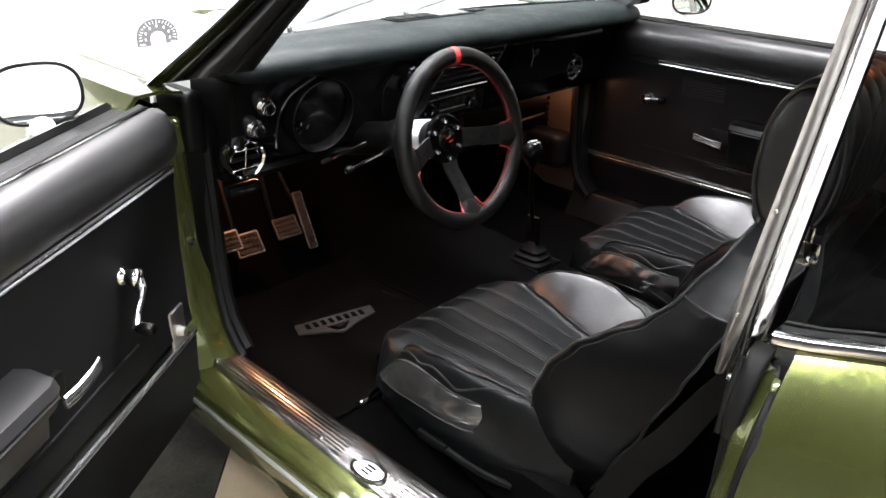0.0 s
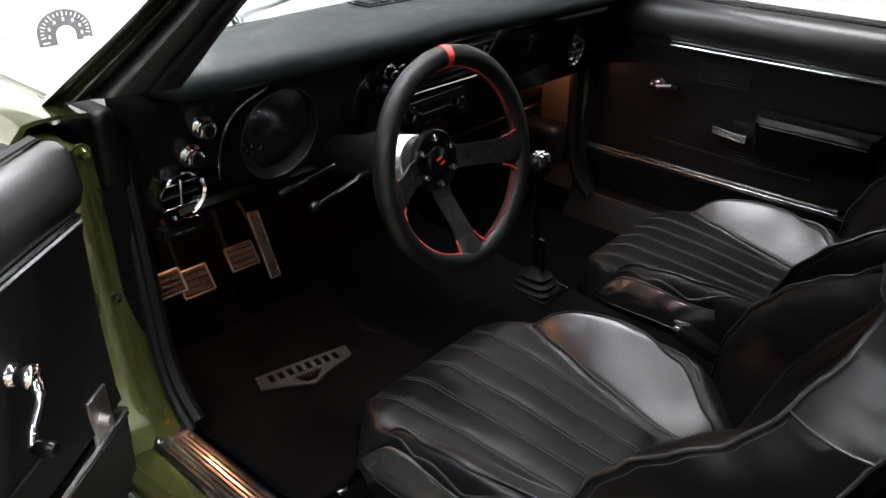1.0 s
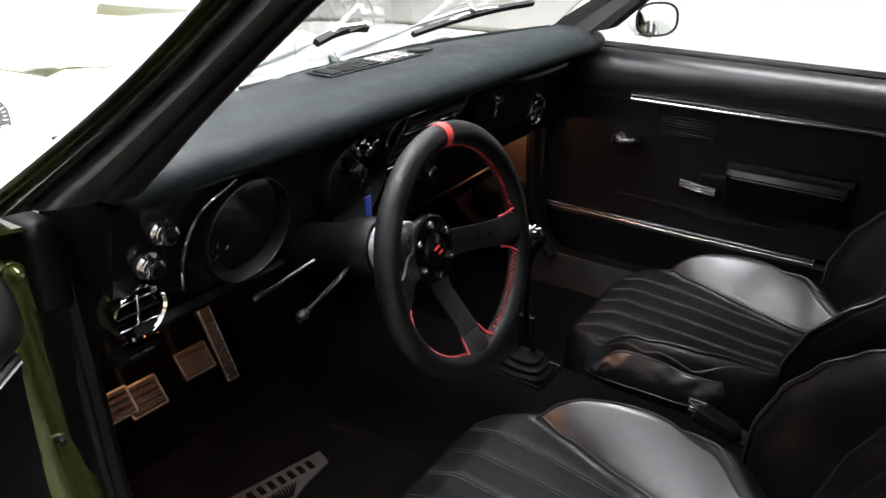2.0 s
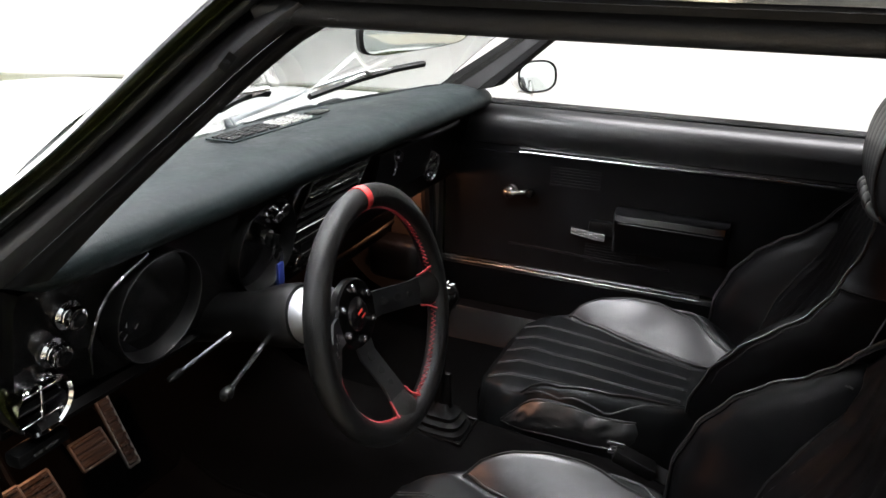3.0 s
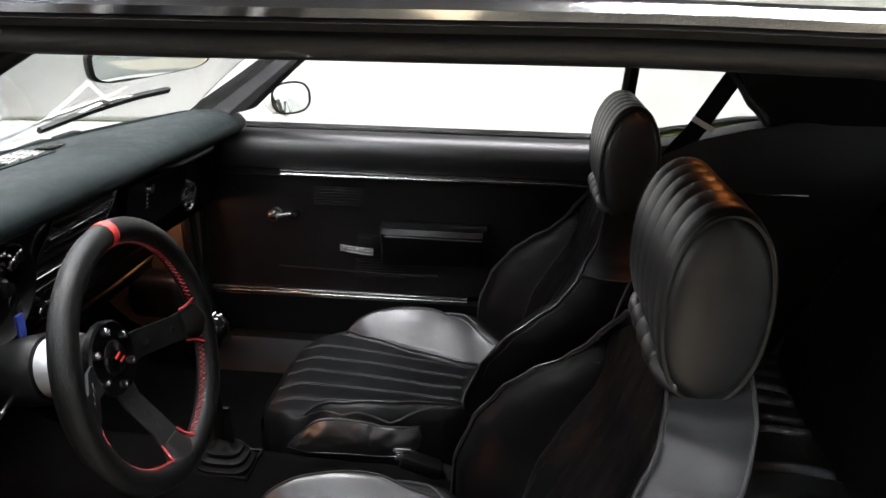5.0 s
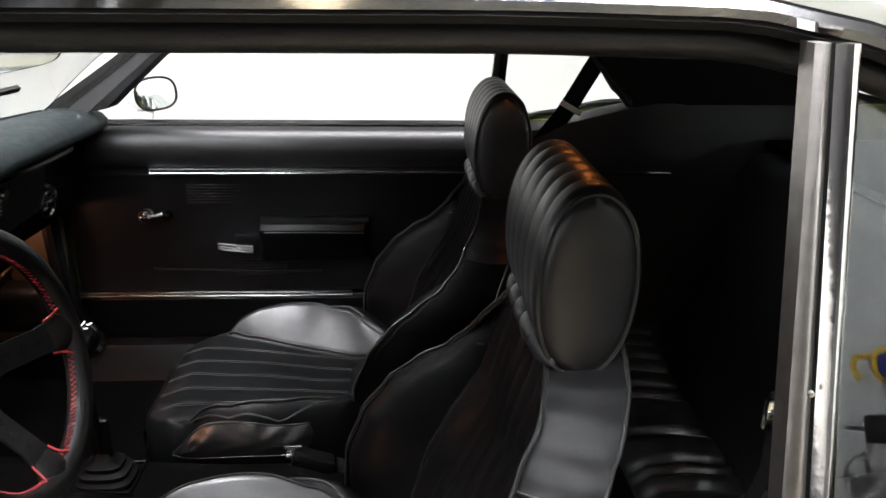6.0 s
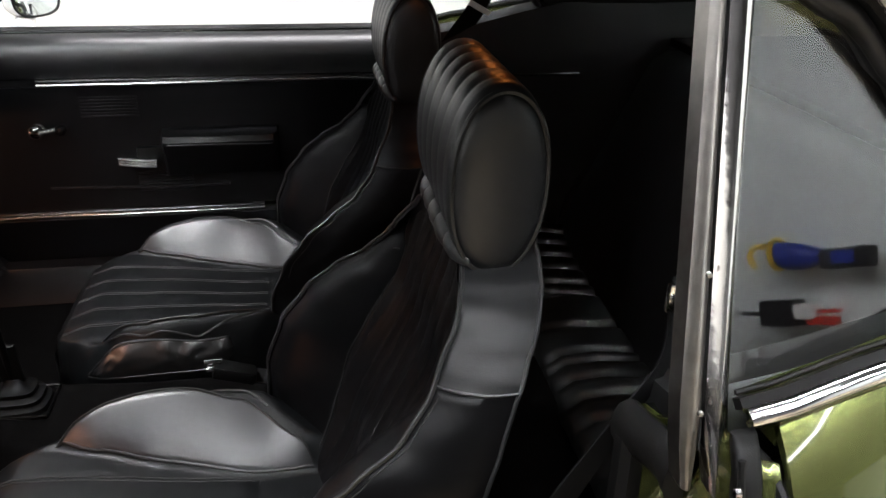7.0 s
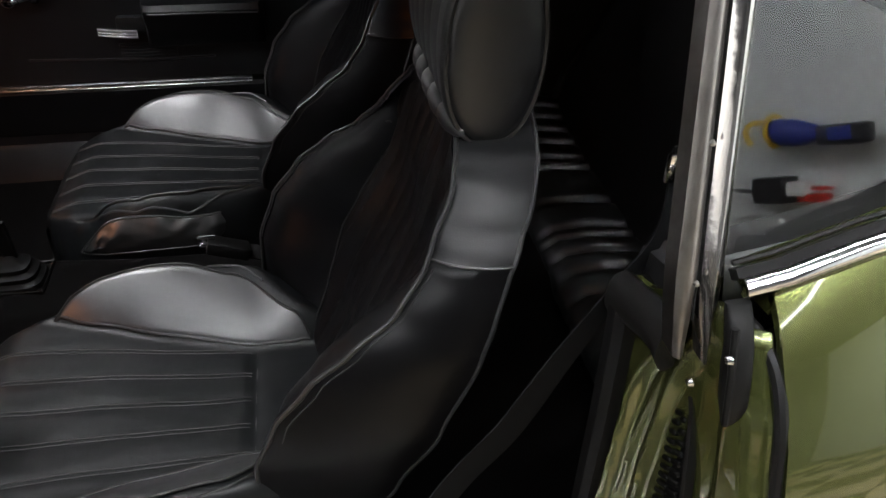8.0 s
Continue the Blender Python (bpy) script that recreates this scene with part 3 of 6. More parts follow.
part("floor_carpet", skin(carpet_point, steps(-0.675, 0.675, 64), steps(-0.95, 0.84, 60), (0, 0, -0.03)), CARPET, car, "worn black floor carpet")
# short glossy ridge added to give the tunnel carpet its amber glint
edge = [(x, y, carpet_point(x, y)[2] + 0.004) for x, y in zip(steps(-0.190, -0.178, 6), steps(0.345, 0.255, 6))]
part("glint_ridge", tube(bend(edge, 3), 0.006, 8), SILL_TRIM, car, "short glossy ridge added for an amber glint on the tunnel carpet")
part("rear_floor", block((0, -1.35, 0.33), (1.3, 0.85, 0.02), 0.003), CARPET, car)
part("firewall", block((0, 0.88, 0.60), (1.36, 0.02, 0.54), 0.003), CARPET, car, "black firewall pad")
for s in (-1, 1):
    # far kick panel carries the amber glow in its colour
    part("kick_panel", loft([[Vector((s * x, y, z)) for x, z in ((0.665, 0.36), (0.668, 0.60), (0.665, 0.80), (0.70, 0.80), (0.70, 0.36))] for y in (0.335, 0.45, 0.6, 0.86)]), PLASTIC if s < 0 else GLOW_BROWN, car, "moulded black kick panel")
    part("dash_end_cap", block((s * 0.672, 0.400, 0.850), (0.052, 0.13, 0.130), 0.024, 5), PLASTIC, car, "rounded black cap at the end of the dashboard", 50)
    if s > 0:
        part("kick_pocket", block((0.632, 0.425, 0.500), (0.095, 0.15, 0.115), 0.034, 5), SILL_TRIM, car, "rounded moulded pocket", 50)
    part("kick_grille", joined(*[block((s * 0.660, 0.52, 0.56 + 0.018 * k), (0.008, 0.12, 0.008), 0.002) for k in range(6)]), PLASTIC, car)

# sills with ribbed scuff plates
for s in (-1, 1):
    prof = ((0.672, 0.28), (0.672, 0.358), (0.69, 0.364), (0.765, 0.364), (0.792, 0.354), (0.802, 0.335), (0.79, 0.26), (0.76, 0.21), (0.68, 0.20))
    sill = part("sill", loft([[Vector((s * x, y, z)) for x, z in prof] for y in steps(0.42, -0.80, 14)]), PAINT, car, "green door sill")
    part("sill_edge", tube([(s * 0.803, y, 0.334) for y in steps(0.36, -0.79, 10)], 0.0045, 8), ALLOY, sill, "thin bright sill edge")
    if s > 0:
        part("sill_carpet", loft([[Vector((s * x, y, z)) for x, z in ((0.618, 0.296), (0.652, 0.366), (0.662, 0.374), (0.708, 0.374), (0.708, 0.366), (0.672, 0.362), (0.640, 0.29))] for y in steps(0.33, -0.72, 8)]), SILL_TRIM, sill, "brown-black trim over the sill")
        continue
    plate = part("scuff_plate", loft([[Vector((s * x, y, z)) for x, z in ((0.668, 0.352), (0.668, 0.3665), (0.676, 0.3705), (0.728 + 0.022 * (0.3 - y), 0.3695), (0.734 + 0.022 * (0.3 - y), 0.365), (0.734 + 0.022 * (0.3 - y), 0.3645), (0.69, 0.3645))] for y in steps(0.285, -0.72, 12)]), SILL_METAL, sill, "bright aluminium scuff plate")
    for k in range(7):
        x = 0.682 + 0.0072 * k
        for y0, y1 in ((0.25, -0.13), (-0.27, -0.68)):
            part("rib", tube([(s * (x + 0.012 * (0.3 - y) * (k / 6)), y, 0.3703) for y in steps(y0, y1, 6)], 0.0014, 6), SILL_METAL, plate)
    for y in (0.27, -0.072, -0.40, -0.70):
        part("screw", turned([(0.0, 0.004), (0.004, 0.0035), (0.0065, 0.001), (0.007, -0.003)], Matrix.Translation((s * 0.722, y, 0.3735)), 14), CHROME, plate)
    if s < 0:
        ov = [Vector((s * (0.722 + 0.021 * math.cos(a)), -0.200 + 0.036 * math.sin(a), 0.373)) for a in steps(0, 2 * math.pi, 33)[:-1]]
        part("badge_rim", tube(ov, 0.0035, 8, True), CHROME, plate, "oval bright badge rim")
        part("badge", loft([[Vector((0, 0, 0.0)) + Vector((s * 0.722 + (p.x - s * 0.722) * f, -0.200 + (p.y + 0.200) * f, z)) for p in ov] for f, z in ((0.95, 0.368), (0.95, 0.3725), (0.8, 0.3735))]), ALLOY, plate, "bright oval badge with a worn dark emblem")
        part("badge_emblem", joined(*[block((s * (0.722 + dx), -0.200 + dy, 0.3745), (0.003, 0.02, 0.0025), 0.0008, 1, pose(0, 0, 0, 0, 0, r).to_3x3()) for dx, dy, r in ((-0.008, 0.0, 0), (0.0, 0.0, 0), (0.008, 0.0, 0))]), GLOSS, plate)

# front door posts
for s in (-1, 1):
    ring = lambda y, z, g: [Vector((s * 0.672, y + 0.012, z)), Vector((s * 0.676, y, z)), Vector((s * 0.70, y - 0.006, z)), Vector((s * 0.735, y + 0.004, z)), Vector((s * 0.765, y + 0.012 + g, z)), Vector((s * 0.775, y + 0.05 + g, z)), Vector((s * 0.80, y + 0.10, z)), Vector((s * 0.672, y + 0.10, z))]
    path = [(0.262, 0.362), (0.285, 0.385), (0.312, 0.42), (0.330, 0.48), (0.338, 0.56), (0.345, 0.70), (0.352, 0.80), (0.358, 0.865)]
    post = part("door_post", loft([ring(y, z, 0.0) for y, z in path]), PAINT if s < 0 else SIDE_TRIM, car, "green front door post" if s < 0 else "black trimmed front door post")
    part("post_seal", tube([(s * 0.668, y - 0.002, z) for y, z in path], 0.010, 8), RUBBER, post, "black rubber door seal")
    part("post_trim", tube([(s * 0.650, y + 0.006, z + 0.006) for y, z in path], 0.016, 8), VINYL, post)
    if s > 0:
        # black strip added to stop light leaking in through the door gap
        part("gap_blocker", block((0.722, 0.342, 0.64), (0.085, 0.006, 0.56), 0.002), SIDE_TRIM, post)
    for zz in (0.62, 0.86) if s < 0 else ():
        part("hinge_bolt", turned([(0.0, 0.012), (0.006, 0.011), (0.009, 0.006), (0.009, 0.0), (0.014, 0.0), (0.014, -0.004)], Matrix.Translation((s * 0.712, 0.342 + 0.03 * (zz - 0.62), zz)) @ pose(0, 0, 0, 90, 0, 0), 14), CHROME if zz < 0.7 else PAINT, post)
    if s < 0:
        part("door_check", block((s * 0.752, 0.352, 0.62), (0.03, 0.03, 0.035), 0.006), PAINT, post)

# rear door jambs on both sides
def jamb_out(z):
    """Outer edge of the jamb at a height, half width from the middle of the car."""
    raw = 1.268 - (1.268 - z) / 1.12
    return 1.145 - 1.12 * (1.145 - side_x(-0.784, min(raw, 0.935))) - 0.010


RIDGES = (([(0.40, 0.676), (0.59, 0.676), (0.765, 0.684), (0.85, 0.708), (0.90, 0.722)], 0.0050, 0.0075),
          ([(0.40, 0.694), (0.71, 0.700), (0.81, 0.712), (0.85, 0.727), (0.90, 0.738)], 0.0045, 0.0060),
          ([(0.40, 0.722), (0.67, 0.719), (0.80, 0.722), (0.86, 0.733), (0.90, 0.744)], 0.0040, 0.0070))


def jamb_y(x, z):
    """How far back the pressed jamb lies, x counted outward."""
    t = max(0.0, min(1.0, (x - 0.655) / (jamb_out(z) - 0.655)))
    y = lerp(-0.757, -0.808, t ** 1.1)
    for line, wid, amp in RIDGES:
        y += amp * math.exp(-((x - curve(line, z)) / wid) ** 2)
    mid = (curve(RIDGES[0][0], z) + curve(RIDGES[1][0], z)) / 2
    y -= 0.005 * math.exp(-((x - mid) / 0.007) ** 2)
    fold = curve([(0.40, 0.806), (0.60, 0.802), (0.746, 0.793), (0.825, 0.774), (0.88, 0.755)], z)
    return y + 0.010 * smooth(fold - 0.004, fold + 0.007, x) - 0.012 * smooth(jamb_out(z) - 0.012, jamb_out(z), x) + 0.0012 * noise.noise((x * 40, z * 18, 6.0))


for s in (-1, 1):
    def jamb(k, v, s=s):
        z = lerp(0.345, lerp(0.868, 0.892, smooth(6, 30, k)), v)
        x = lerp(0.655, jamb_out(z), k / 60)
        return s * x, jamb_y(x, z), z
    jm = part("door_jamb", skin(jamb, range(61), steps(0.0, 1.0, 48), (0, -0.006, 0)), PAINT, car, "green rear door jamb with pressed folds", 70)
    # black tube stands in for the shadow line beside the quarter panel
    part("gap_shadow", tube(bend([(s * 0.742, -0.806, 0.889), (s * 0.760, -0.812, 0.884)] + [(s * (jamb_out(z) + 0.003), -0.816, z) for z in (0.868, 0.84, 0.80, 0.70, 0.60, 0.50, 0.42, 0.34)], 5), 0.0055, 8), RUBBER, jm)
    part("jamb_trim", loft([[Vector((s * (x0 + dx), -0.752 + dy, z)) for dx, dy in ((-0.012, -0.030), (-0.012, 0.006), (-0.004, 0.011), (0.010, 0.010), (0.017, 0.003), (0.017, -0.030))] for z, x0 in ((0.36, 0.648), (0.55, 0.650), (0.70, 0.655), (0.80, 0.655), (0.848, 0.653), (0.856, 0.652))]), SIDE_TRIM, jm, "black plastic jamb edge trim")
    part("jamb_cap", loft([[Vector((s * x, y + 0.012 * math.cos(a), z + 0.024 * math.sin(a))) for a in steps(0, 2 * math.pi, 13)[:-1]] for x, y, z in ((0.640, -0.752, 0.838), (0.652, -0.751, 0.848), (0.675, -0.753, 0.852), (0.698, -0.757, 0.856), (0.712, -0.761, 0.854), (0.722, -0.765, 0.842))]), RUBBER, jm, "black rubber jamb cap")
    if s < 0:
        outline = bend([(0.7300, 0.818), (0.7460, 0.800), (0.7670, 0.755), (0.7800, 0.700), (0.7830, 0.620), (0.7760, 0.585), (0.7440, 0.580), (0.7340, 0.610), (0.7320, 0.690), (0.7295, 0.740), (0.7270, 0.800), (0.7300, 0.818)], 4)[:-1]
        centre = Vector((0.754, 0.700))

        def ring(f, lift):
            return [Vector((-(centre.x + (p.x - centre.x) * f), jamb_y(0.756, p.y) + lift - 0.0, centre.y + (p.y - centre.y) * f)) for p in (Vector((q[0], q[1])) for q in outline)]
        vf = part("vent_frame", loft([ring(1.0, -0.004), ring(1.0, 0.004), ring(0.93, 0.006), ring(0.86, 0.003)]), RUBBER, jm, "black rubber vent frame")
        for row in range(19):
            z = 0.600 + row * 0.0102
            for side in (-1, 1):
                lo, hi = curve([(0.58, 0.740), (0.70, 0.736), (0.80, 0.732)], z), curve([(0.58, 0.776), (0.70, 0.776), (0.755, 0.763), (0.80, 0.745)], z)
                c = lerp(lo, hi, 0.27 if side < 0 else 0.73)
                part("vent_slat", block((-c, jamb_y(0.756, z) + 0.0065, z), (max(0.004, (hi - lo) * 0.44), 0.004, 0.0045), 0.001, 1, pose(0, 0, 0, 0, 34, 0).to_3x3()), PLASTIC, vf)
        for p in ((-0.749, -0.772, 0.831), (-0.781, -0.776, 0.884)):
            part("screw", turned([(0.0, 0.003), (0.003, 0.002), (0.004, -0.002)], Matrix.Translation(p) @ pose(0, 0, 0, -90, 0, 0), 10), CHROME, jm)
        # moulded rubber under the window frame
        part("corner_rubber", loft([[Vector((-(x + hx * math.copysign(abs(math.cos(a)) ** 0.6, math.cos(a))), y + 0.010 * math.copysign(abs(math.sin(a)) ** 0.6, math.sin(a)), z)) for a in steps(0, 2 * math.pi, 17)[:-1]] for x, y, z, hx in ((0.787, -0.792, 0.824, 0.003), (0.786, -0.790, 0.834, 0.007), (0.783, -0.788, 0.848, 0.010), (0.777, -0.788, 0.868, 0.011), (0.770, -0.789, 0.888, 0.009), (0.757, -0.791, 0.905, 0.008), (0.751, -0.792, 0.912, 0.004))]), RUBBER, jm, "moulded black rubber block under the window frame", 50)
        part("rubber_lip", tube([(-0.772, -0.781, 0.905), (-0.786, -0.779, 0.87), (-0.794, -0.780, 0.83)], 0.003, 8), RUBBER, jm)

# cabin side trim behind the doors
for s in (-1, 1):
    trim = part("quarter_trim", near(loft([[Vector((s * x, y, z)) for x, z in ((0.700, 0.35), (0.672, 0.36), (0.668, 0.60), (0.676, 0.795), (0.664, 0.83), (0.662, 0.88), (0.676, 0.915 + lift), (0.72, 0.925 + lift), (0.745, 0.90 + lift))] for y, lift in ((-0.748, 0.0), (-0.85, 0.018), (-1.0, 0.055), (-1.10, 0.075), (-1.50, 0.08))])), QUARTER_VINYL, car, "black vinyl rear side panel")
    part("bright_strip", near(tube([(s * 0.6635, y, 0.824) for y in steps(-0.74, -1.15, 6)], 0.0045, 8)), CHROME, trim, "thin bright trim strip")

# road wheels under the body
for s in (-1, 1):
    for y in (1.35, -1.45):
        wheel = part("wheel", turned([(0.16, -0.09), (0.20, -0.10), (0.30, -0.10), (0.325, -0.07), (0.325, 0.07), (0.30, 0.10), (0.20, 0.10), (0.16, 0.09)], Matrix.Translation((s * 0.72, y, GROUND + 0.325)) @ pose(0, 0, 0, 0, 90, 0), 32), RUBBER, car, "black tyre")
        part("rim", turned([(0.0, 0.05), (0.10, 0.055), (0.185, 0.03), (0.195, 0.095), (0.195, -0.09), (0.0, -0.05)], Matrix.Translation((s * 0.72, y, GROUND + 0.325)) @ pose(0, 0, 0, 0, s * 90, 0), 28), STEEL, wheel)

# ---- front bucket seats ----
CX, BX = -0.333, -0.308     # middle of the driver's cushion and of the backrest above it


def cushion_half(y):
    return 0.9 * curve([(-0.50, 0.245), (-0.36, 0.275), (-0.20, 0.281), (-0.06, 0.252), (-0.02, 0.232), (0.01, 0.202), (0.025, 0.172), (0.036, 0.135)], y)


def lens_edge(y):
    """Distance of the wing panel's inner seam from the middle of the seat."""
    return 0.9 * curve([(-0.47, 0.120), (-0.44, 0.116), (-0.38, 0.115), (-0.25, 0.150), (-0.14, 0.185), (-0.078, 0.214)], y)


def lens_outer(y):
    """Distance of the wing panel's outer seam from the middle of the seat."""
    return 0.9 * curve([(-0.47, 0.122), (-0.445, 0.150), (-0.36, 0.222), (-0.26, 0.250), (-0.17, 0.246), (-0.11, 0.228), (-0.078, 0.214)], y)


def pleat_pitch(y):
    return curve([(-0.38, 0.050), (0.0, 0.063)], y)


def cushion_z(x, y):
    """Top of the cushion, x from its middle."""
    w = cushion_half(y)
    a = abs(x)
    base = curve([(-0.50, 0.440), (-0.35, 0.448), (-0.15, 0.464), (-0.04, 0.468), (0.01, 0.452), (0.035, 0.425)], y)
    swell = curve([(-0.50, 0.030), (-0.44, 0.050), (-0.36, 0.078), (-0.26, 0.090), (-0.16, 0.066), (-0.06, 0.010), (0.0, 0.0)], y)
    e = lens_edge(min(y, -0.078))
    o = lens_outer(max(-0.466, min(y, -0.080)))
    t = max(0.0, (a - e) / max(0.02, o - e))
    wing = swell * (0.92 * min(1.0, t) ** 0.85 + 0.30 * min(1.0, max(0.0, t - 1.0) * 2.2))
    z = base + wing
    z -= 0.10 * max(0.0, (a - (w - 0.038)) / 0.038) ** 2.2
    # soft pleats between stitched seams
    if a < e + 0.01 and y > -0.385:
        pitch = pleat_pitch(y)
        d = abs((a / pitch + 0.5) % 1 - 0.5) * pitch
        z += 0.0024 * min(1.0, d / 0.014) ** 0.55 - 0.0016
    z -= 0.004 * math.exp(-((y + 0.385) / 0.007) ** 2) * (1 if a < e else 0)
    return z + 0.0022 * noise.noise((x * 11, y * 11, 2.0)) + 0.0012 * noise.noise((x * 26, y * 26, 5.0))


def back_line(z):
    """Backrest at a height: half width and y of the piped front edge, of the rear seam, y of the middle, half width of the insert."""
    hf = curve([(0.40, 0.205), (0.50, 0.232), (0.60, 0.245), (0.675, 0.247), (0.715, 0.243), (0.747, 0.228), (0.789, 0.206), (0.803, 0.195), (0.83, 0.178), (0.856, 0.157), (0.875, 0.133), (0.888, 0.112), (0.90, 0.086), (0.912, 0.054)], z)
    fy = curve([(0.40, -0.395), (0.55, -0.402), (0.62, -0.428), (0.675, -0.469), (0.715, -0.517), (0.747, -0.566), (0.789, -0.600), (0.803, -0.607), (0.856, -0.636), (0.888, -0.647), (0.912, -0.655)], z)
    hr = curve([(0.40, 0.215), (0.50, 0.250), (0.60, 0.265), (0.704, 0.262), (0.738, 0.250), (0.792, 0.229), (0.802, 0.222), (0.825, 0.195), (0.844, 0.173), (0.87, 0.136), (0.89, 0.110), (0.912, 0.062)], z)
    ry = curve([(0.40, -0.515), (0.50, -0.560), (0.60, -0.608), (0.704, -0.650), (0.738, -0.664), (0.792, -0.684), (0.802, -0.692), (0.844, -0.718), (0.87, -0.731), (0.912, -0.735)], z)
    cy = curve([(0.40, -0.468), (0.56, -0.532), (0.77, -0.619), (0.88, -0.648), (0.912, -0.656)], z)
    wi = curve([(0.40, 0.090), (0.55, 0.115), (0.64, 0.134), (0.727, 0.150), (0.775, 0.166), (0.80, 0.192), (0.912, 0.05)], z)
    return hf, fy, hr, ry, cy, min(wi, hf - 0.004)


def back_front(x, z):
    """The front of the backrest: pleated insert, then the bolster that swells out to the piped edge."""
    hf, fy, hr, ry, cy, wi = back_line(z)
    a = abs(x)
    y = cy
    if a > wi:
        t = min(1.0, (a - wi) / max(0.004, hf - wi))
        y = lerp(cy, fy, t ** 0.8) + 0.030 * math.sin(math.pi * min(1.0, t)) ** 1.2 * smooth(0.44, 0.55, z) * (1 - smooth(0.70, 0.80, z))
    else:
        y += (fy - cy) * 0.25 * (a / wi) ** 4
        d = abs((a / 0.040 + 0.5) % 1 - 0.5) * 0.040
        y += (0.0042 * min(1.0, d / 0.012) ** 0.55 - 0.003) * (1 - smooth(0.86, 0.90, z))
    y -= 0.008 * math.exp(-((a - wi) / 0.006) ** 2) * (1 - smooth(0.79, 0.82, z))
    return y + 0.0012 * noise.noise((x * 12, z * 12, 7.0)) + 0.0005 * noise.noise((x * 30, z * 22, 3.0))


def back_side(t, z, s):
    """The outer side of the backrest, from the piped edge (t = 0) to the rear seam (t = 1)."""
    hf, fy, hr, ry, cy, wi = back_line(z)
    puff = 0.010 * math.sin(math.pi * t) * (1 - 0.6 * smooth(0.86, 0.90, z))
    return BX + s * (lerp(hf, hr, t) + puff + 0.0012 * noise.noise((t * 2.5, z * 14, 4.0 + s))), lerp(fy, ry, t), z


def bucket_seat():
    seat = thing("bucket_seat", (CX, -0.25, 0.30), "black leather bucket seat with pleated centre and round headrest", "seat", "front seats")
    # cushion: rings across, from the front edge to the back
    ys = [0.036] + steps(0.030, -0.07, 12) + steps(-0.085, -0.49, 42)
    rings = []
    for y in ys:
        w = cushion_half(y)
        xs = [w * math.sin(t) for t in steps(-math.pi / 2, math.pi / 2, 91)]
        top = [Vector((CX + x, y, cushion_z(x, y))) for x in xs]
        zb = 0.345 + 0.03 * smooth(-0.08, 0.03, y)
        side = [Vector((CX + w * 1.0, y, zb + 0.03)), Vector((CX + w * 0.96, y, zb)), Vector((CX - w * 0.96, y, zb)), Vector((CX - w * 1.0, y, zb + 0.03))]
        rings.append(top + side)
    cushion = part("cushion", loft(rings), PLEAT, seat, "pleated black leather cushion", 60)
    for k in (-2, -1, 0, 1, 2):
        for off in (-0.0034, 0.0034):
            line = []
            for y in steps(0.012, -0.378, 40):
                x = k * pleat_pitch(y) + off
                if abs(x) < lens_edge(min(y, -0.078)) - 0.005 or y > -0.07:
                    line.append((CX + x, y, cushion_z(x, y) + 0.0004))
            part("seam", tube(line, 0.0009, 5), THREAD, cushion, "double row of grey stitching")
    part("rear_seam", tube([(CX + x, -0.386, cushion_z(x, -0.386) + 0.0008) for x in steps(-0.100, 0.100, 20)], 0.0011, 5), THREAD, cushion)
    for s in (-1, 1):
        # smooth wing panel let into the top of the cushion
        def wing_top(t, k, s=s):
            y = lerp(-0.080, -0.466, t)
            w = lens_outer(y)
            e = min(lens_edge(y) + 0.003, w - 0.003)
            x = lerp(e, w, k)
            return CX + s * x, y, cushion_z(s * x, y) + 0.0026 + 0.003 * math.sin(math.pi * k) * math.sin(math.pi * t)
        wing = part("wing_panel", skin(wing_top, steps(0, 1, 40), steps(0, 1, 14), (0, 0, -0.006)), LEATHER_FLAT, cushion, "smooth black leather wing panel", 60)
        edge = [wing_top(t, 0.0) for t in steps(1, 0, 40)] + [wing_top(t, 1.0) for t in steps(0.02, 1, 40)]
        part("piping", tube([(p[0], p[1], p[2] + 0.0010) for p in edge], 0.0022, 6), PIPING, wing)
        # piping along the crest, from the front corner back
        crest = [(lens_outer(y) + 0.011 + 0.006 * smooth(-0.10, -0.30, y), y) for y in steps(-0.095, -0.40, 40)]
        part("crest_piping", tube([(CX + s * x, y, cushion_z(x, y) + 0.0012) for x, y in crest], 0.0021, 6), PIPING, cushion)
        # gathered glossy panel round the outer side
        upper = bend([(0.216, -0.055, 0.424), (0.221, -0.080, 0.452), (0.222, -0.120, 0.488), (0.228, -0.190, 0.498), (0.231, -0.250, 0.492), (0.230, -0.300, 0.492), (0.226, -0.370, 0.490)], 8)
        lower = bend([(0.216, -0.055, 0.421), (0.224, -0.085, 0.420), (0.232, -0.120, 0.424), (0.238, -0.190, 0.430), (0.240, -0.250, 0.432), (0.238, -0.300, 0.437), (0.233, -0.370, 0.448)], 8)

        def gathered(i, k, s=s):
            a, b = upper[int(i)], lower[int(i)]
            p = a.lerp(b, k)
            run = i / (len(upper) - 1)
            fold = 0.0034 * math.sin(38 * run + 3.0 * k + 2.6 * noise.noise((run * 5, k * 2, 1.0))) * (1 - k)
            out = (0.008 + fold + 0.0022 * noise.noise((run * 13, k * 4, 9.0))) * math.sin(math.pi * min(1.0, 0.06 + 0.88 * k)) * min(1.0, run * 8)
            return CX + s * (p.x + 0.0145 + out - 0.022 * smooth(0.80, 1.0, run)), p.y, p.z
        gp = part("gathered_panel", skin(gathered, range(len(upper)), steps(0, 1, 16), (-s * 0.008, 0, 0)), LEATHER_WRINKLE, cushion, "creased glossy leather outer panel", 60)
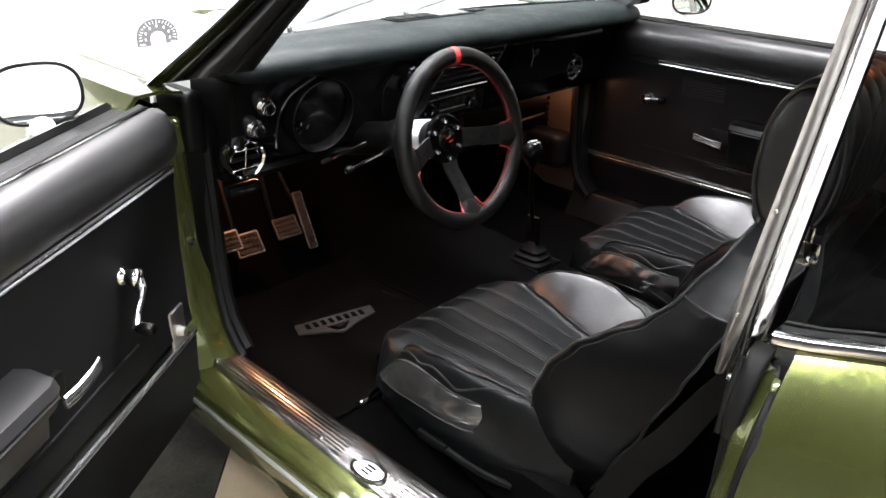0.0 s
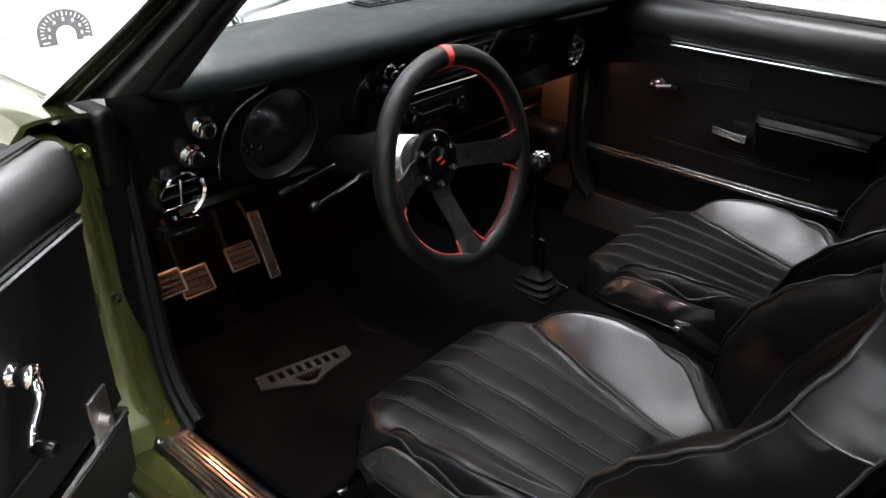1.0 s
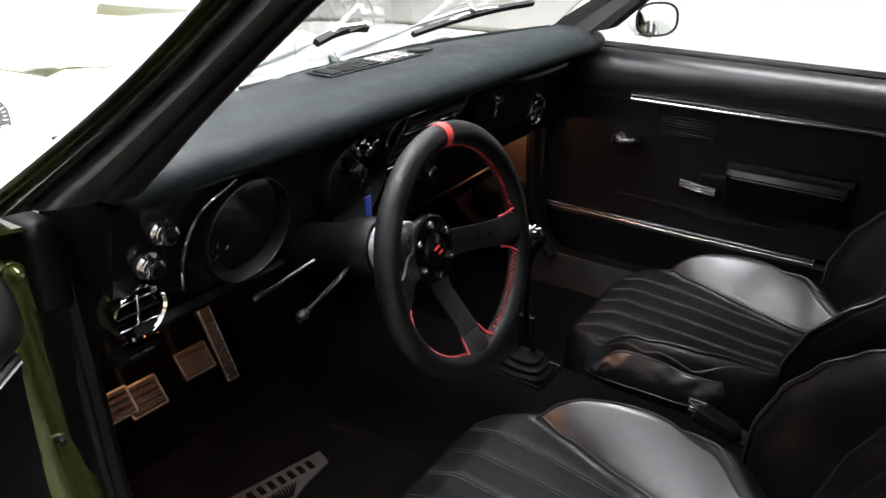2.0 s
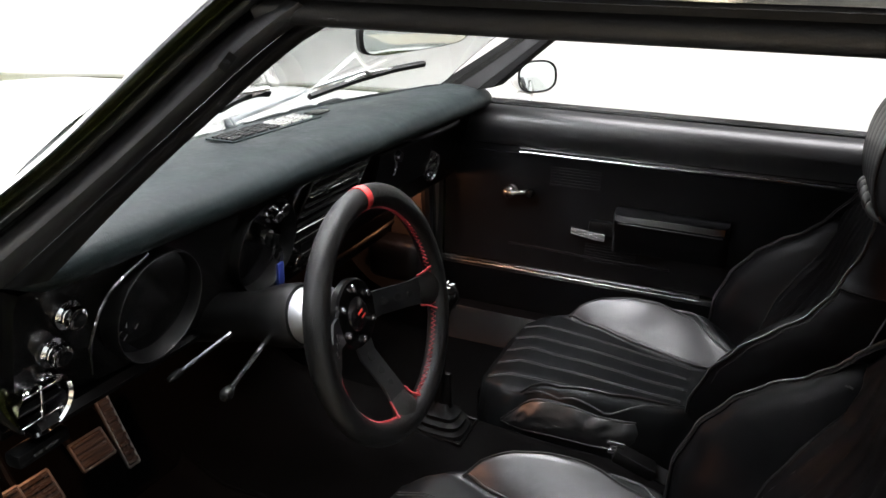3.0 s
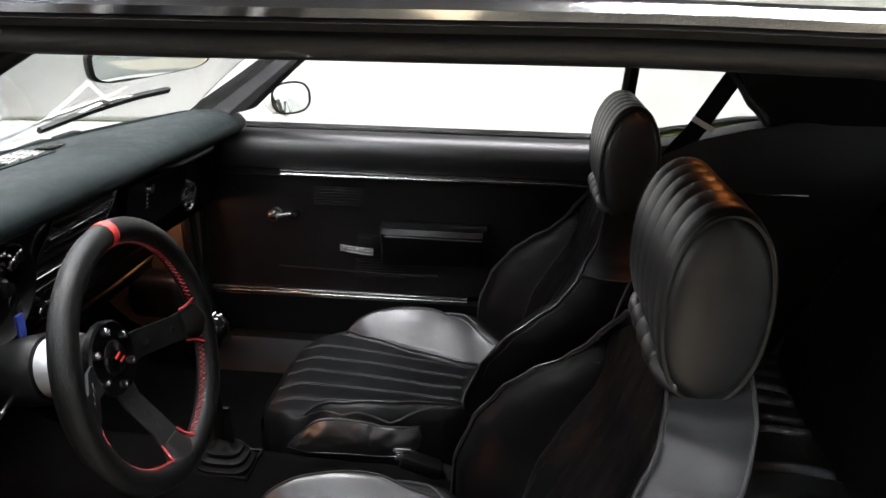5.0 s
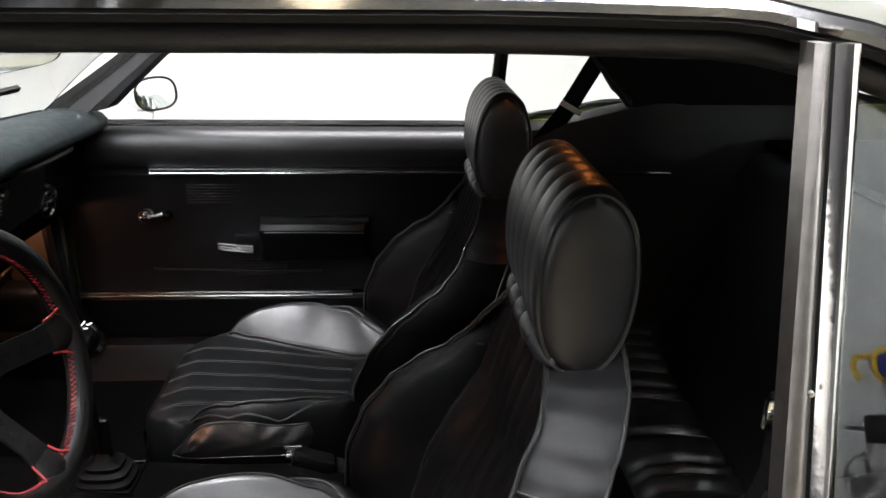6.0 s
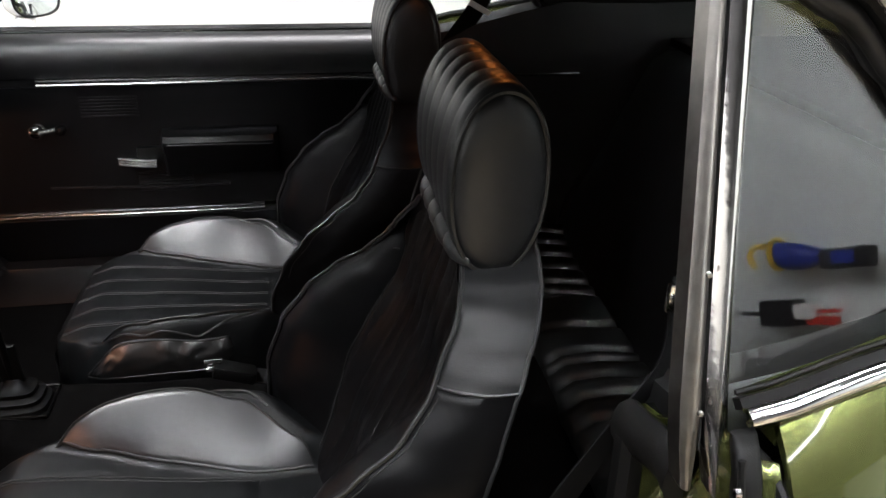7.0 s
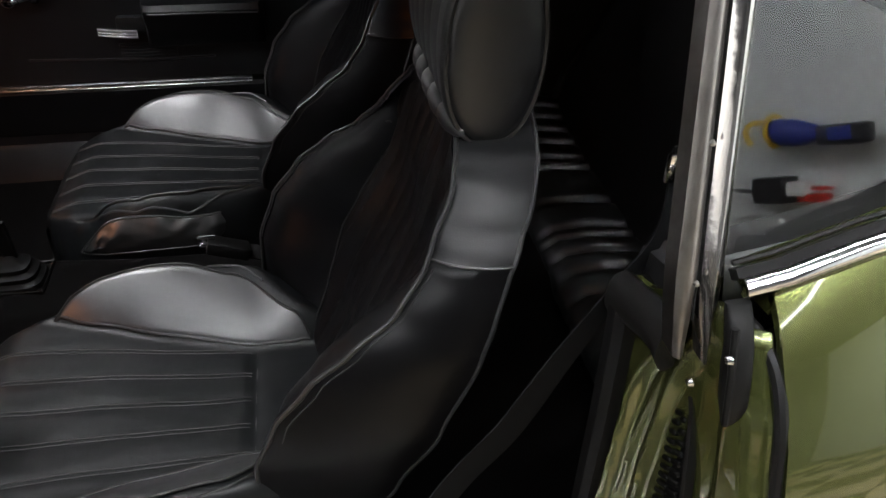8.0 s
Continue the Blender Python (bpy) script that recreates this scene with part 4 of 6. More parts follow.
        for rim in (upper, lower):
            part("piping", tube([(CX + s * (p.x + 0.0155 - 0.022 * smooth(0.80, 1.0, i / (len(rim) - 1))), p.y, p.z) for i, p in enumerate(rim)], 0.0022, 6), PIPING, gp)
    part("front_piping", tube([(CX + x, 0.0335, cushion_z(x, 0.034) - 0.012) for x in steps(-0.118, 0.118, 20)], 0.003, 6), PIPING, cushion)

    # backrest: pleated insert, bolsters, outer sides and the rear shell
    zs = steps(0.40, 0.912, 60)
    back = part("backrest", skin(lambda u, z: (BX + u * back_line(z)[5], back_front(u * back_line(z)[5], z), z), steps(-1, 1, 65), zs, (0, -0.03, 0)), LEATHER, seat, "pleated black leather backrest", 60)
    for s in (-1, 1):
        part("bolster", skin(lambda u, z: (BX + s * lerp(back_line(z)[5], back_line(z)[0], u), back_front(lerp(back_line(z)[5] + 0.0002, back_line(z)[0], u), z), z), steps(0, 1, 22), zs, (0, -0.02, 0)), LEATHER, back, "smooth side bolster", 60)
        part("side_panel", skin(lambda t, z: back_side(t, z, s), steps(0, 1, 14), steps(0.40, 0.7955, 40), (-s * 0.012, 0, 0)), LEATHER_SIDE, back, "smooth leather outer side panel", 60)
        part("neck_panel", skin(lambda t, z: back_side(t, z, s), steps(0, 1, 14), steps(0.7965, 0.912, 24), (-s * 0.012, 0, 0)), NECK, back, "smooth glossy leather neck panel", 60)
        part("piping", tube([Vector(back_side(0, z, s)) + Vector((0, 0.001, 0)) for z in steps(0.41, 0.911, 60)], 0.0030, 7), PIPING, back)
        part("rear_piping", tube([back_side(1, z, s) for z in steps(0.41, 0.911, 50)], 0.0026, 6), PIPING, back)
        part("side_seam", tube([Vector(back_side(t, 0.796, s)) + Vector((s * 0.0004, 0, 0)) for t in steps(0, 1, 10)], 0.0017, 6), PIPING, back)
        # row of stitches beside the piping on the side panel
        part("side_stitching", tube([Vector(back_side(0.07, z, s)) + Vector((s * 0.0006, 0, 0)) for z in steps(0.60, 0.79, 40)], 0.0008, 4), THREAD, back)
        part("insert_seam", tube([(BX + s * back_line(z)[5], back_front(back_line(z)[5], z) + 0.001, z) for z in steps(0.45, 0.795, 40)], 0.0016, 5), PIPING, back)
        # two tucks where the bolster meets the shoulder
        for zt in (0.772, 0.800):
            part("tuck", tube([(BX + s * lerp(back_line(zt)[5], back_line(zt)[0], u), back_front(lerp(back_line(zt)[5] + 0.0002, back_line(zt)[0], u), zt) + 0.0006, zt - 0.012 * u) for u in steps(0.15, 1.0, 9)], 0.0018, 5), PIPING, back)
        for k in (1, 2, 3):
            line = [(BX + s * 0.040 * k, back_front(0.040 * k, z) + 0.0006, z) for z in steps(0.48, 0.872, 34) if 0.040 * k + 0.004 < back_line(z)[5]]
            part("seam", tube(line, 0.0006, 5), PIPING, back)

    def shell(u, z):
        hf, fy, hr, ry, cy, wi = back_line(z)
        depth = curve([(0.40, 0.075), (0.60, 0.060), (0.75, 0.045), (0.85, 0.016), (0.912, 0.006)], z)
        return BX + u * hr, ry - depth * (1 - abs(u) ** 3.0), z
    part("back_shell", skin(shell, steps(-1, 1, 25), zs, (0, 0.012, 0)), LEATHER_SIDE, back, "plain leather rear shell", 60)
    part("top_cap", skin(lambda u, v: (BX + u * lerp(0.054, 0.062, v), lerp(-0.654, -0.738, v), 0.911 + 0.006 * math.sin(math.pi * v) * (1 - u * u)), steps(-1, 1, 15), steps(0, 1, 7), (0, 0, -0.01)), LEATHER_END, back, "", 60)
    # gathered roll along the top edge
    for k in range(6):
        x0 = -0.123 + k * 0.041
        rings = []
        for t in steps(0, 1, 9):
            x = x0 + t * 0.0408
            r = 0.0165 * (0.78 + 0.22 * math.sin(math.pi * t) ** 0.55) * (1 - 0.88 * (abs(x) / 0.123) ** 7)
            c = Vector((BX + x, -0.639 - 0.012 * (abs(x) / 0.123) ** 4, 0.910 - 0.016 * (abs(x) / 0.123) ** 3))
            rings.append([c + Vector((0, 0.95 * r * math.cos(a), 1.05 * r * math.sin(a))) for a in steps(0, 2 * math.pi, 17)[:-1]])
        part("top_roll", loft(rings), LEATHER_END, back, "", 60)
    # headrest: a pleated roll with oval ends
    hc, hwid = Vector((-0.3034, -0.6827, 0.9797)), 0.1198
    oval = []
    for a in steps(0, 2 * math.pi, 49)[:-1]:
        ca, sa = math.cos(a), math.sin(a)
        oval.append((0.0541 * math.copysign(abs(ca) ** 0.92, ca) - 0.003 * sa, 0.1071 * math.copysign(abs(sa) ** 0.94, sa)))
    rings = []
    for x in steps(-hwid, hwid, 73):
        d = abs((x / 0.0400 + 0.5) % 1 - 0.5) * 0.0400
        f = 1.0 + 0.034 * min(1, d / 0.014) ** 0.55 - 0.024
        f *= 1 - 0.10 * max(0, (abs(x) - (hwid - 0.012)) / 0.012) ** 2
        rings.append([hc + Vector((x, p * f, q * f)) for p, q in oval])
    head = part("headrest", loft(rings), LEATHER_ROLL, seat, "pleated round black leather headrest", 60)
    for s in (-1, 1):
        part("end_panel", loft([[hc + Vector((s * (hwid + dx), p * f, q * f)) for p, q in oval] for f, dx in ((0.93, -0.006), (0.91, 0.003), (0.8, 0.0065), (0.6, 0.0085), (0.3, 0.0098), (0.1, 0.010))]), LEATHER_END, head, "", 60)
        part("piping", tube([hc + Vector((s * (hwid + 0.001), p * 0.945, q * 0.945)) for p, q in oval], 0.0032, 6, True), PIPING, head)
    # frame, recliner hinge, side cover
    part("seat_base", block((CX, -0.24, 0.33), (0.36, 0.44, 0.05), 0.012), PLASTIC, seat)
    for s in (-1, 1):
        part("slide_rail", block((CX + s * 0.153, -0.24, 0.305), (0.027, 0.50, 0.022), 0.004), STEEL, seat)
        part("side_cover", loft([[Vector((CX + s * x, y, z)) for y, z in ((-0.28, 0.345), (-0.34, 0.390), (-0.42, 0.415), (-0.50, 0.41), (-0.55, 0.37), (-0.50, 0.335), (-0.36, 0.325))] for x in (0.205, 0.240, 0.248)]), PLASTIC, seat, "moulded black recliner cover")
    part("recline_lever", joined(tube(bend([(CX - 0.246, -0.40, 0.372), (CX - 0.262, -0.33, 0.378), (CX - 0.266, -0.21, 0.388)], 5), 0.008, 8), block((CX - 0.267, -0.235, 0.386), (0.012, 0.07, 0.020), 0.005)), PLASTIC, seat, "black recline lever")
    part("slide_bar", joined(tube(bend([(CX - 0.145, -0.01, 0.318), (CX - 0.19, -0.005, 0.340), (CX - 0.250, -0.030, 0.350)], 5), 0.004, 8), turned([(0.0, 0.012), (0.007, 0.010), (0.009, 0.0), (0.007, -0.010), (0.0, -0.012)], Matrix.Translation((CX - 0.252, -0.030, 0.352)) @ pose(0, 0, 0, 0, 90, 0), 14)), CHROME, seat, "bright seat slide lever")
    return seat


driver_seat = bucket_seat()
passenger_seat = copy_thing(driver_seat, Matrix.Translation(driver_seat.location + Vector((0.692, 0.0, -0.012))))
tagged(driver_seat, "black leather driver seat with pleated cushion and round headrest")
tagged(passenger_seat, "black leather passenger seat with pleated cushion and round headrest")

# ---- rear bench ----
bench = thing("rear_bench_seat", (0, -1.1, 0.34), "black vinyl rear bench seat with stitched channels", "seat")
SEAMS = [-0.64, -0.58, -0.52, -0.46, -0.40, -0.345, -0.29, -0.235, -0.175, -0.115, -0.06, -0.01, 0.02, 0.113, 0.245, 0.29, 0.365, 0.43, 0.50, 0.57, 0.64]


def channel(x):
    """Puff of the stitched channels across the bench, 0 at a seam."""
    for a, b in zip(SEAMS, SEAMS[1:]):
        if a <= x <= b:
            return min(1.0, min(x - a, b - x) / 0.018) ** 0.55
    return 0.0


for s, lo, hi in ((-1, -0.64, 0.0), (1, 0.0, 0.64)):
    rings = []
    for x in steps(lo, hi, 110):
        puff = 0.011 * channel(x)
        rings.append([Vector((x, y, z + puff * k)) for y, z, k in ((-0.93, 0.34, 0), (-0.900, 0.39, 0.4), (-0.905, 0.420, 0.8), (-0.935, 0.440, 1), (-1.0, 0.444, 1), (-1.08, 0.434, 1), (-1.2, 0.408, 1), (-1.33, 0.385, 1), (-1.36, 0.34, 0))])
    part("cushion", loft(rings), BENCH, bench, "", 50)
    rings = []
    for x in steps(lo * 0.97, hi * 0.97, 24):
        rings.append([Vector((x, y - 0.05 * (x / 0.64) ** 4, z)) for y, z in ((-1.17, 0.36), (-1.085, 0.43), (-1.10, 0.50), (-1.16, 0.62), (-1.25, 0.82), (-1.275, 0.865), (-1.31, 0.885), (-1.40, 0.88), (-1.30, 0.38))])
    part("backrest", loft(rings), BENCH_BACK, bench, "smooth dark vinyl bench backrest", 50)

# ---- doors ----


def car_door(at, label, opened):
    """A door with its inner trim; at(u, w, z) places a point u behind the front edge and w inward of the panel."""
    def put(geo):
        return moved(geo, at)

    sh, dn = (0.016, -0.004) if opened else (0.022, 0.016)
    dw = 0.022 if opened else 0.0

    L = 1.10
    prof = ((-0.155, 0.30), (-0.115, 0.27), (-0.02, 0.285), (-0.012, 0.32), (-0.012, 0.90), (-0.05, 0.905), (-0.105, 0.902), (-0.140, 0.88), (-0.175, 0.80), (-0.190, 0.66), (-0.182, 0.50), (-0.165, 0.36))
    door = part("door", put(loft([[Vector((u, w * (0.9 if u in (0.0, L) else 1), z)) for w, z in prof] for u in [0.0, 0.02] + steps(0.15, 0.95, 6) + [L - 0.02, L]])), PAINT, car, label)
    # inner panel: lower kick area, middle field, padded top roll
    low = [(-0.008, 0.305), (0.004, 0.315), (0.006, 0.40), (0.010, 0.478), (0.002, 0.486), (-0.011, 0.486), (-0.011, 0.305)]
    # open door's panels take a duller black, shade put into the material
    part("lower_panel", put(loft([[Vector((u, w, z)) for w, z in low] for u in steps(0.012, L - 0.015, 12)])), SIDE_TRIM if opened else VINYL, door, "black vinyl lower panel")
    mid = [(-0.011, 0.500), (0.006, 0.502), (0.002, 0.53), (0.000, 0.66), (0.004, 0.79), (0.008, 0.806), (-0.011, 0.808)]
    part("middle_panel", put(loft([[Vector((u, w, z)) for w, z in mid] for u in steps(0.012, L - 0.015, 14)])), SIDE_TRIM if opened else VINYL, door, "black grained vinyl middle panel")
    top = [(-0.011, 0.824), (0.008, 0.826), (0.022, 0.842), (0.031, 0.868), (0.028, 0.895), (0.012, 0.914), (-0.010, 0.921), (-0.030, 0.921), (-0.030, 0.906), (-0.011, 0.90)]
    part("top_pad", put(loft([[Vector((u, w * (0.6 if u in (0.014, L - 0.017) else 1), z)) for w, z in top] for u in [0.014, 0.03] + steps(0.1, 1.0, 10) + [L - 0.03, L - 0.017]])), TOP_PAD, door, "padded black vinyl top roll")
    part("glass_strip", put(tube([(u, -0.022, 0.9235) for u in steps(0.02, L - 0.03, 4)], 0.0022, 6)), CHROME, door, "thin bright strip beside the glass")
    part("window_felt", put(loft([[Vector((u, w, z)) for w, z in ((-0.032, 0.90), (-0.032, 0.922), (-0.042, 0.925), (-0.060, 0.914), (-0.096, 0.912), (-0.096, 0.90))] for u in steps(0.01, L - 0.01, 4)])), RUBBER, door)
    part("belt_moulding", put(loft([[Vector((u, w, z)) for w, z in ((-0.099, 0.898), (-0.097, 0.913), (-0.108, 0.921), (-0.128, 0.917), (-0.142, 0.902), (-0.146, 0.884))] for u in steps(0.0, L, 4)])), CHROME, door, "bright belt moulding")
    for z, u0, w0 in ((0.816, 0.218 if not opened else 0.02, 0.010), (0.479 if opened else 0.492, 0.01, 0.010)):
        strip = part("bright_strip", put(loft([[Vector((u, w0 + w, z + dz)) for w, dz in ((-0.02, -0.0075), (0.0, -0.0075), (0.0035, -0.0045), (0.001, -0.001), (0.001, 0.001), (0.0035, 0.0045), (0.0, 0.0075), (-0.02, 0.0075))] for u in steps(u0, L - 0.03 if z > 0.7 else 0.70 if not opened else L - 0.03, 4)])), SATIN_CHROME, door, "thin bright twin trim strip")
    part("strip_backing", put(block((L / 2, -0.004, 0.816), (L - 0.03, 0.012, 0.024), 0)), VINYL, door)
    # ribbed insets
    for u0, z0 in (() if opened else ((0.315, 0.735), (0.42, 0.545))):
        for k in range(7):
            part("panel_rib", put(block((u0 + 0.05, 0.0035, z0 + 0.0075 * k), (0.13, 0.0022, 0.004), 0.0009, 1)), VINYL, door)
    # moulded pocket line under the armrest
    part("pressed_line", put(tube([(u, 0.004, 0.556 + 0.004 * math.sin(u * 9)) for u in steps(0.20, 0.62, 12)], 0.003, 6)), VINYL, door)
    # window crank
    hub = (0.207 if opened else 0.20, 0.0, 0.697 if opened else 0.706)
    ax = Vector((0.053, 0.018, -0.060)) if opened else Vector((0.062, 0, 0.010))
    crank = part("window_crank", put(turned([(0.0, 0.038), (0.007, 0.037), (0.013, 0.034), (0.017, 0.028), (0.0175, 0.022), (0.014, 0.014), (0.012, 0.009), (0.016, 0.004), (0.017, 0.0)], Matrix.Translation((hub[0], 0.0, hub[2])) @ pose(0, 0, 0, -90, 0, 0), 22)), CHROME, door, "chrome window crank")
    h = Vector((hub[0], 0.027, hub[2]))
    part("crank_arm", put(tube(bend([h, h + ax * 0.3 + Vector((0, 0.008, 0)), h + ax * 0.75 + Vector((0, 0.0, 0)), h + ax + Vector((0, 0.0, 0))], 5), [0.010] * 5 + [0.0066] * 6 + [0.008] * 5, 10)), CHROME, door, "chrome crank arm")
    part("crank_knob", put(turned([(0.0, 0.030), (0.008, 0.029), (0.0115, 0.022), (0.011, 0.010), (0.007, 0.0)], Matrix.Translation(h + ax) @ pose(0, 0, 0, -90, 0, 0), 16)), GLOSS, door, "black crank knob")
    # armrest and pull handle
    rings = []
    for u, f in ((0.478, 0.6), (0.484, 0.9), (0.50, 1.0), (0.62, 1.0), (0.72, 1.02), (0.738, 0.95), (0.746, 0.7)):
        rings.append([Vector((u, w, z)) for w, z in ((0.0, 0.585), (0.030, 0.592), (0.046 * f, 0.635), (0.068 * f, 0.662 * 1.0), (0.075 * f, 0.685), (0.068 * f, 0.698), (0.040 * f, 0.703), (0.0, 0.700))])
    # armrest is lighter and glossier on the open door, its sheen in the material
    arm = part("armrest", put(loft(rings)), TOP_PAD if opened else VINYL, door, "padded black vinyl armrest")
    part("armrest_bead", put(tube([(0.486, 0.060, 0.678), (0.50, 0.076, 0.680), (0.62, 0.077, 0.680), (0.735, 0.076, 0.678), (0.746, 0.050, 0.677)], 0.0022, 6)), PIPING, door)
    part("pull_handle", put(joined(*[tube(bend([(0.395 - sh, 0.032 + dw, 0.640 - dn + 0.0065 * k), (0.42 - sh, 0.036 + dw, 0.638 - dn + 0.0065 * k), (0.455 - sh, 0.036 + dw, 0.634 - dn + 0.0065 * k), (0.480 - sh, 0.032 + dw, 0.632 - dn + 0.0065 * k)], 5), 0.0042, 8) for k in range(3)])), SATIN_CHROME, door, "chrome release lever")
    part("handle_cup", put(block((0.455, 0.012, 0.640), (0.085, 0.022, 0.04), 0.008)), PLASTIC, door)
    return door


U, N, O = Vector((-0.826, -0.564, 0)), Vector((0.564, -0.826, 0)), Vector((-0.768, 0.262, 0))
left_door = car_door(lambda u, w, z: O + U * u + N * w + Vector((0, 0, z)), "open driver door, green outside, black vinyl inside with chrome trim", True)
right_door = car_door(lambda u, w, z: Vector((0.722 - w, 0.336 - u, z)), "closed passenger door with black vinyl trim and chrome crank", False)
part("striker_plate", moved(joined(block((0.068, 0.004, 0.520), (0.05, 0.006, 0.075), 0.003), turned([(0.0, 0.016), (0.008, 0.015), (0.011, 0.004), (0.011, 0.0)], Matrix.Translation((0.071, 0.006, 0.512)) @ pose(0, 0, 0, -90, 0, 0), 14)), lambda u, w, z: O + U * u + N * w + Vector((0, 0, z))), STEEL, left_door, "dull steel plate with a round stud")


# ---- outside mirrors ----
def side_mirror(c, face, foot, label, size=(0.072, 0.050)):
    """An oval chrome mirror on a foot; face: the way the glass looks."""
    t = thing("side_mirror", foot, label, "mirror", "outside mirrors")
    f = Vector(face).normalized()
    m = Matrix.Translation(c) @ f.to_track_quat("Z", "Y").to_matrix().to_4x4()
    def oval(r, h):
        return [m @ Vector((size[0] * r * math.copysign(abs(math.cos(a)) ** 0.75, math.cos(a)), size[1] * r * math.copysign(abs(math.sin(a)) ** 0.75, math.sin(a)), h)) for a in steps(0, 2 * math.pi, 33)[:-1]]
    part("shell", loft([oval(r, h) for r, h in ((0.90, 0.002), (1.0, 0.004), (1.03, -0.004), (0.98, -0.026), (0.82, -0.050), (0.5, -0.066), (0.15, -0.072))]), PAINT_WHITE if "pale" in label else CHROME, t, "smooth mirror shell", 50)
    part("glass", loft([oval(0.93, 0.001), oval(0.93, 0.0045), oval(0.1, 0.005)]), MIRROR, t, "silvered mirror glass")
    part("bezel", tube(oval(0.95, 0.005), 0.003, 6, True), RUBBER, t)
    b = Vector(foot)
    top = m @ Vector((0, -0.03, -0.04))
    part("foot", tube(bend([b, b.lerp(top, 0.4) + Vector((0, 0.0, -0.004)), top], 6), [0.030 - 0.012 * k / 12 for k in range(13)], 12), CHROME if "pale" not in label else PAINT_WHITE, t)
    return t


side_mirror(O + U * 0.115 - N * 0.155 + Vector((0, 0, 0.962)), (-0.15, -1.0, 0.12), O + U * 0.14 - N * 0.135 + Vector((0, 0, 0.895)), "pale oval mirror on the open driver door")
side_mirror((0.905, 0.142, 0.974), (-0.62, -0.78, 0.10), (0.855, 0.17, 0.905), "pale oval mirror on the passenger door", (0.064, 0.043))

# ---- dashboard ----
dash = thing("dashboard", (0, 0.3, 0.75), "black vintage dashboard with padded vinyl top and chrome details", "dashboard")


def dash_top(x):
    return 0.981 - 0.020 * x


rings = []
for x in [-0.652, -0.645, -0.63] + steps(-0.6, 0.66, 22) + [0.69, 0.706, 0.716, 0.722, 0.724]:
    end = 1 - 0.5 * max(0, (abs(x - 0.036) - (0.648 if x < 0 else 0.655)) / 0.035) ** 2.5
    zt = dash_top(x)
    back = 0.455 - 0.09 * (x / 0.7) ** 2
    prof = ((back, -0.012), (back - 0.01, -0.004), (0.33, 0.004), (0.26, 0.006), (0.225, 0.003), (0.205, -0.006), (0.194, -0.020), (0.195, -0.036), (0.208, -0.048), (0.235, -0.052), (0.30, -0.06), (back, -0.06))
    rings.append([Vector((x, lerp(0.26, y, 0.4 + 0.6 * end) if y < 0.26 else y, zt - 0.028 + (dz + 0.028) * end)) for y, dz in prof])
part("pad", loft(rings), PAD, dash, "grained black vinyl dash pad", 50)
rings = []
for x in steps(-0.640, 0.690, 28):
    zt = dash_top(x) - 0.055
    hood = 0.02 * math.exp(-((x + 0.335) / 0.20) ** 4)
    rings.append([Vector((x, y - (hood if y < 0.3 and z < -0.01 else 0), zt + z)) for y, z in ((0.40, 0.004), (0.235, 0.004), (0.250, -0.02), (0.268, -0.10), (0.285, -0.165), (0.305, -0.185), (0.36, -0.19), (0.40, -0.12))])
part("fascia", loft(rings), GLOSS, dash, "gloss black fascia")
FACE = pose(0, 0, 0, 90 + 9, 0, 0)      # the fascia leans: its local z points at the driver


def on_face(x, z, lift=0.0):
    y = curve([(0.75, 0.285), (0.80, 0.276), (0.86, 0.262), (0.93, 0.245)], z) - 0.02 * math.exp(-((x + 0.335) / 0.20) ** 4)
    return Matrix.Translation((x, y - lift, z)) @ FACE


# two deep gauge pods
for gx, gz in ((-0.450, 0.853), (-0.215, 0.856)):
    m = on_face(gx, gz) @ Matrix.Scale(0.86, 4)
    pod = part("gauge_pod", turned([(0.089, -0.03), (0.0905, 0.018), (0.089, 0.021), (0.087, 0.018), (0.083, -0.012), (0.083, -0.03)], m, 44), PLASTIC, dash, "deep round gauge pod")
    # ring and print kept nearly black so the pod hardly shows
    part("chrome_ring", tube([m @ Vector((0.0885 * math.cos(a), 0.0885 * math.sin(a), 0.021)) for a in steps(0, 2 * math.pi, 49)[:-1]], 0.0007, 6, True), ANODISED if gx < -0.4 else GLOSS, pod, "thin dark ring")
    part("gauge_face", turned([(0.0, -0.010), (0.084, -0.010), (0.084, -0.016), (0.0, -0.016)], m, 32), GAUGE_FACE, pod)
    ticks = []
    for k in range(19):
        a = radians(225 - k * 15)
        ticks.append(block(m @ Vector((0.062 * math.cos(a), 0.062 * math.sin(a), -0.009)), (0.010 if k % 3 == 0 else 0.006, 0.0016, 0.001), 0, 1, (m.to_3x3() @ Matrix.Rotation(a, 3, "Z"))))
    part("dial_ticks", joined(*ticks), DIAL_PRINT, pod)
    part("pointer", block(m @ Vector((-0.012, -0.016, -0.006)), (0.05, 0.003, 0.001), 0, 1, m.to_3x3() @ Matrix.Rotation(radians(52), 3, "Z")), DIAL_PRINT, pod)
    part("inner_dial", tube([m @ Vector((-0.018 + 0.026 * math.cos(a), -0.022 + 0.026 * math.sin(a), -0.008)) for a in steps(0.3, 3.3, 20)], 0.0013, 6), STEEL, pod)
part("cluster_brow", tube(bend([on_face(x, z, 0.02).translation for x, z in ((-0.553, 0.80), (-0.556, 0.85), (-0.535, 0.905), (-0.48, 0.938))], 6), 0.0024, 8), CHROME, dash, "curved chrome edge of the cluster")


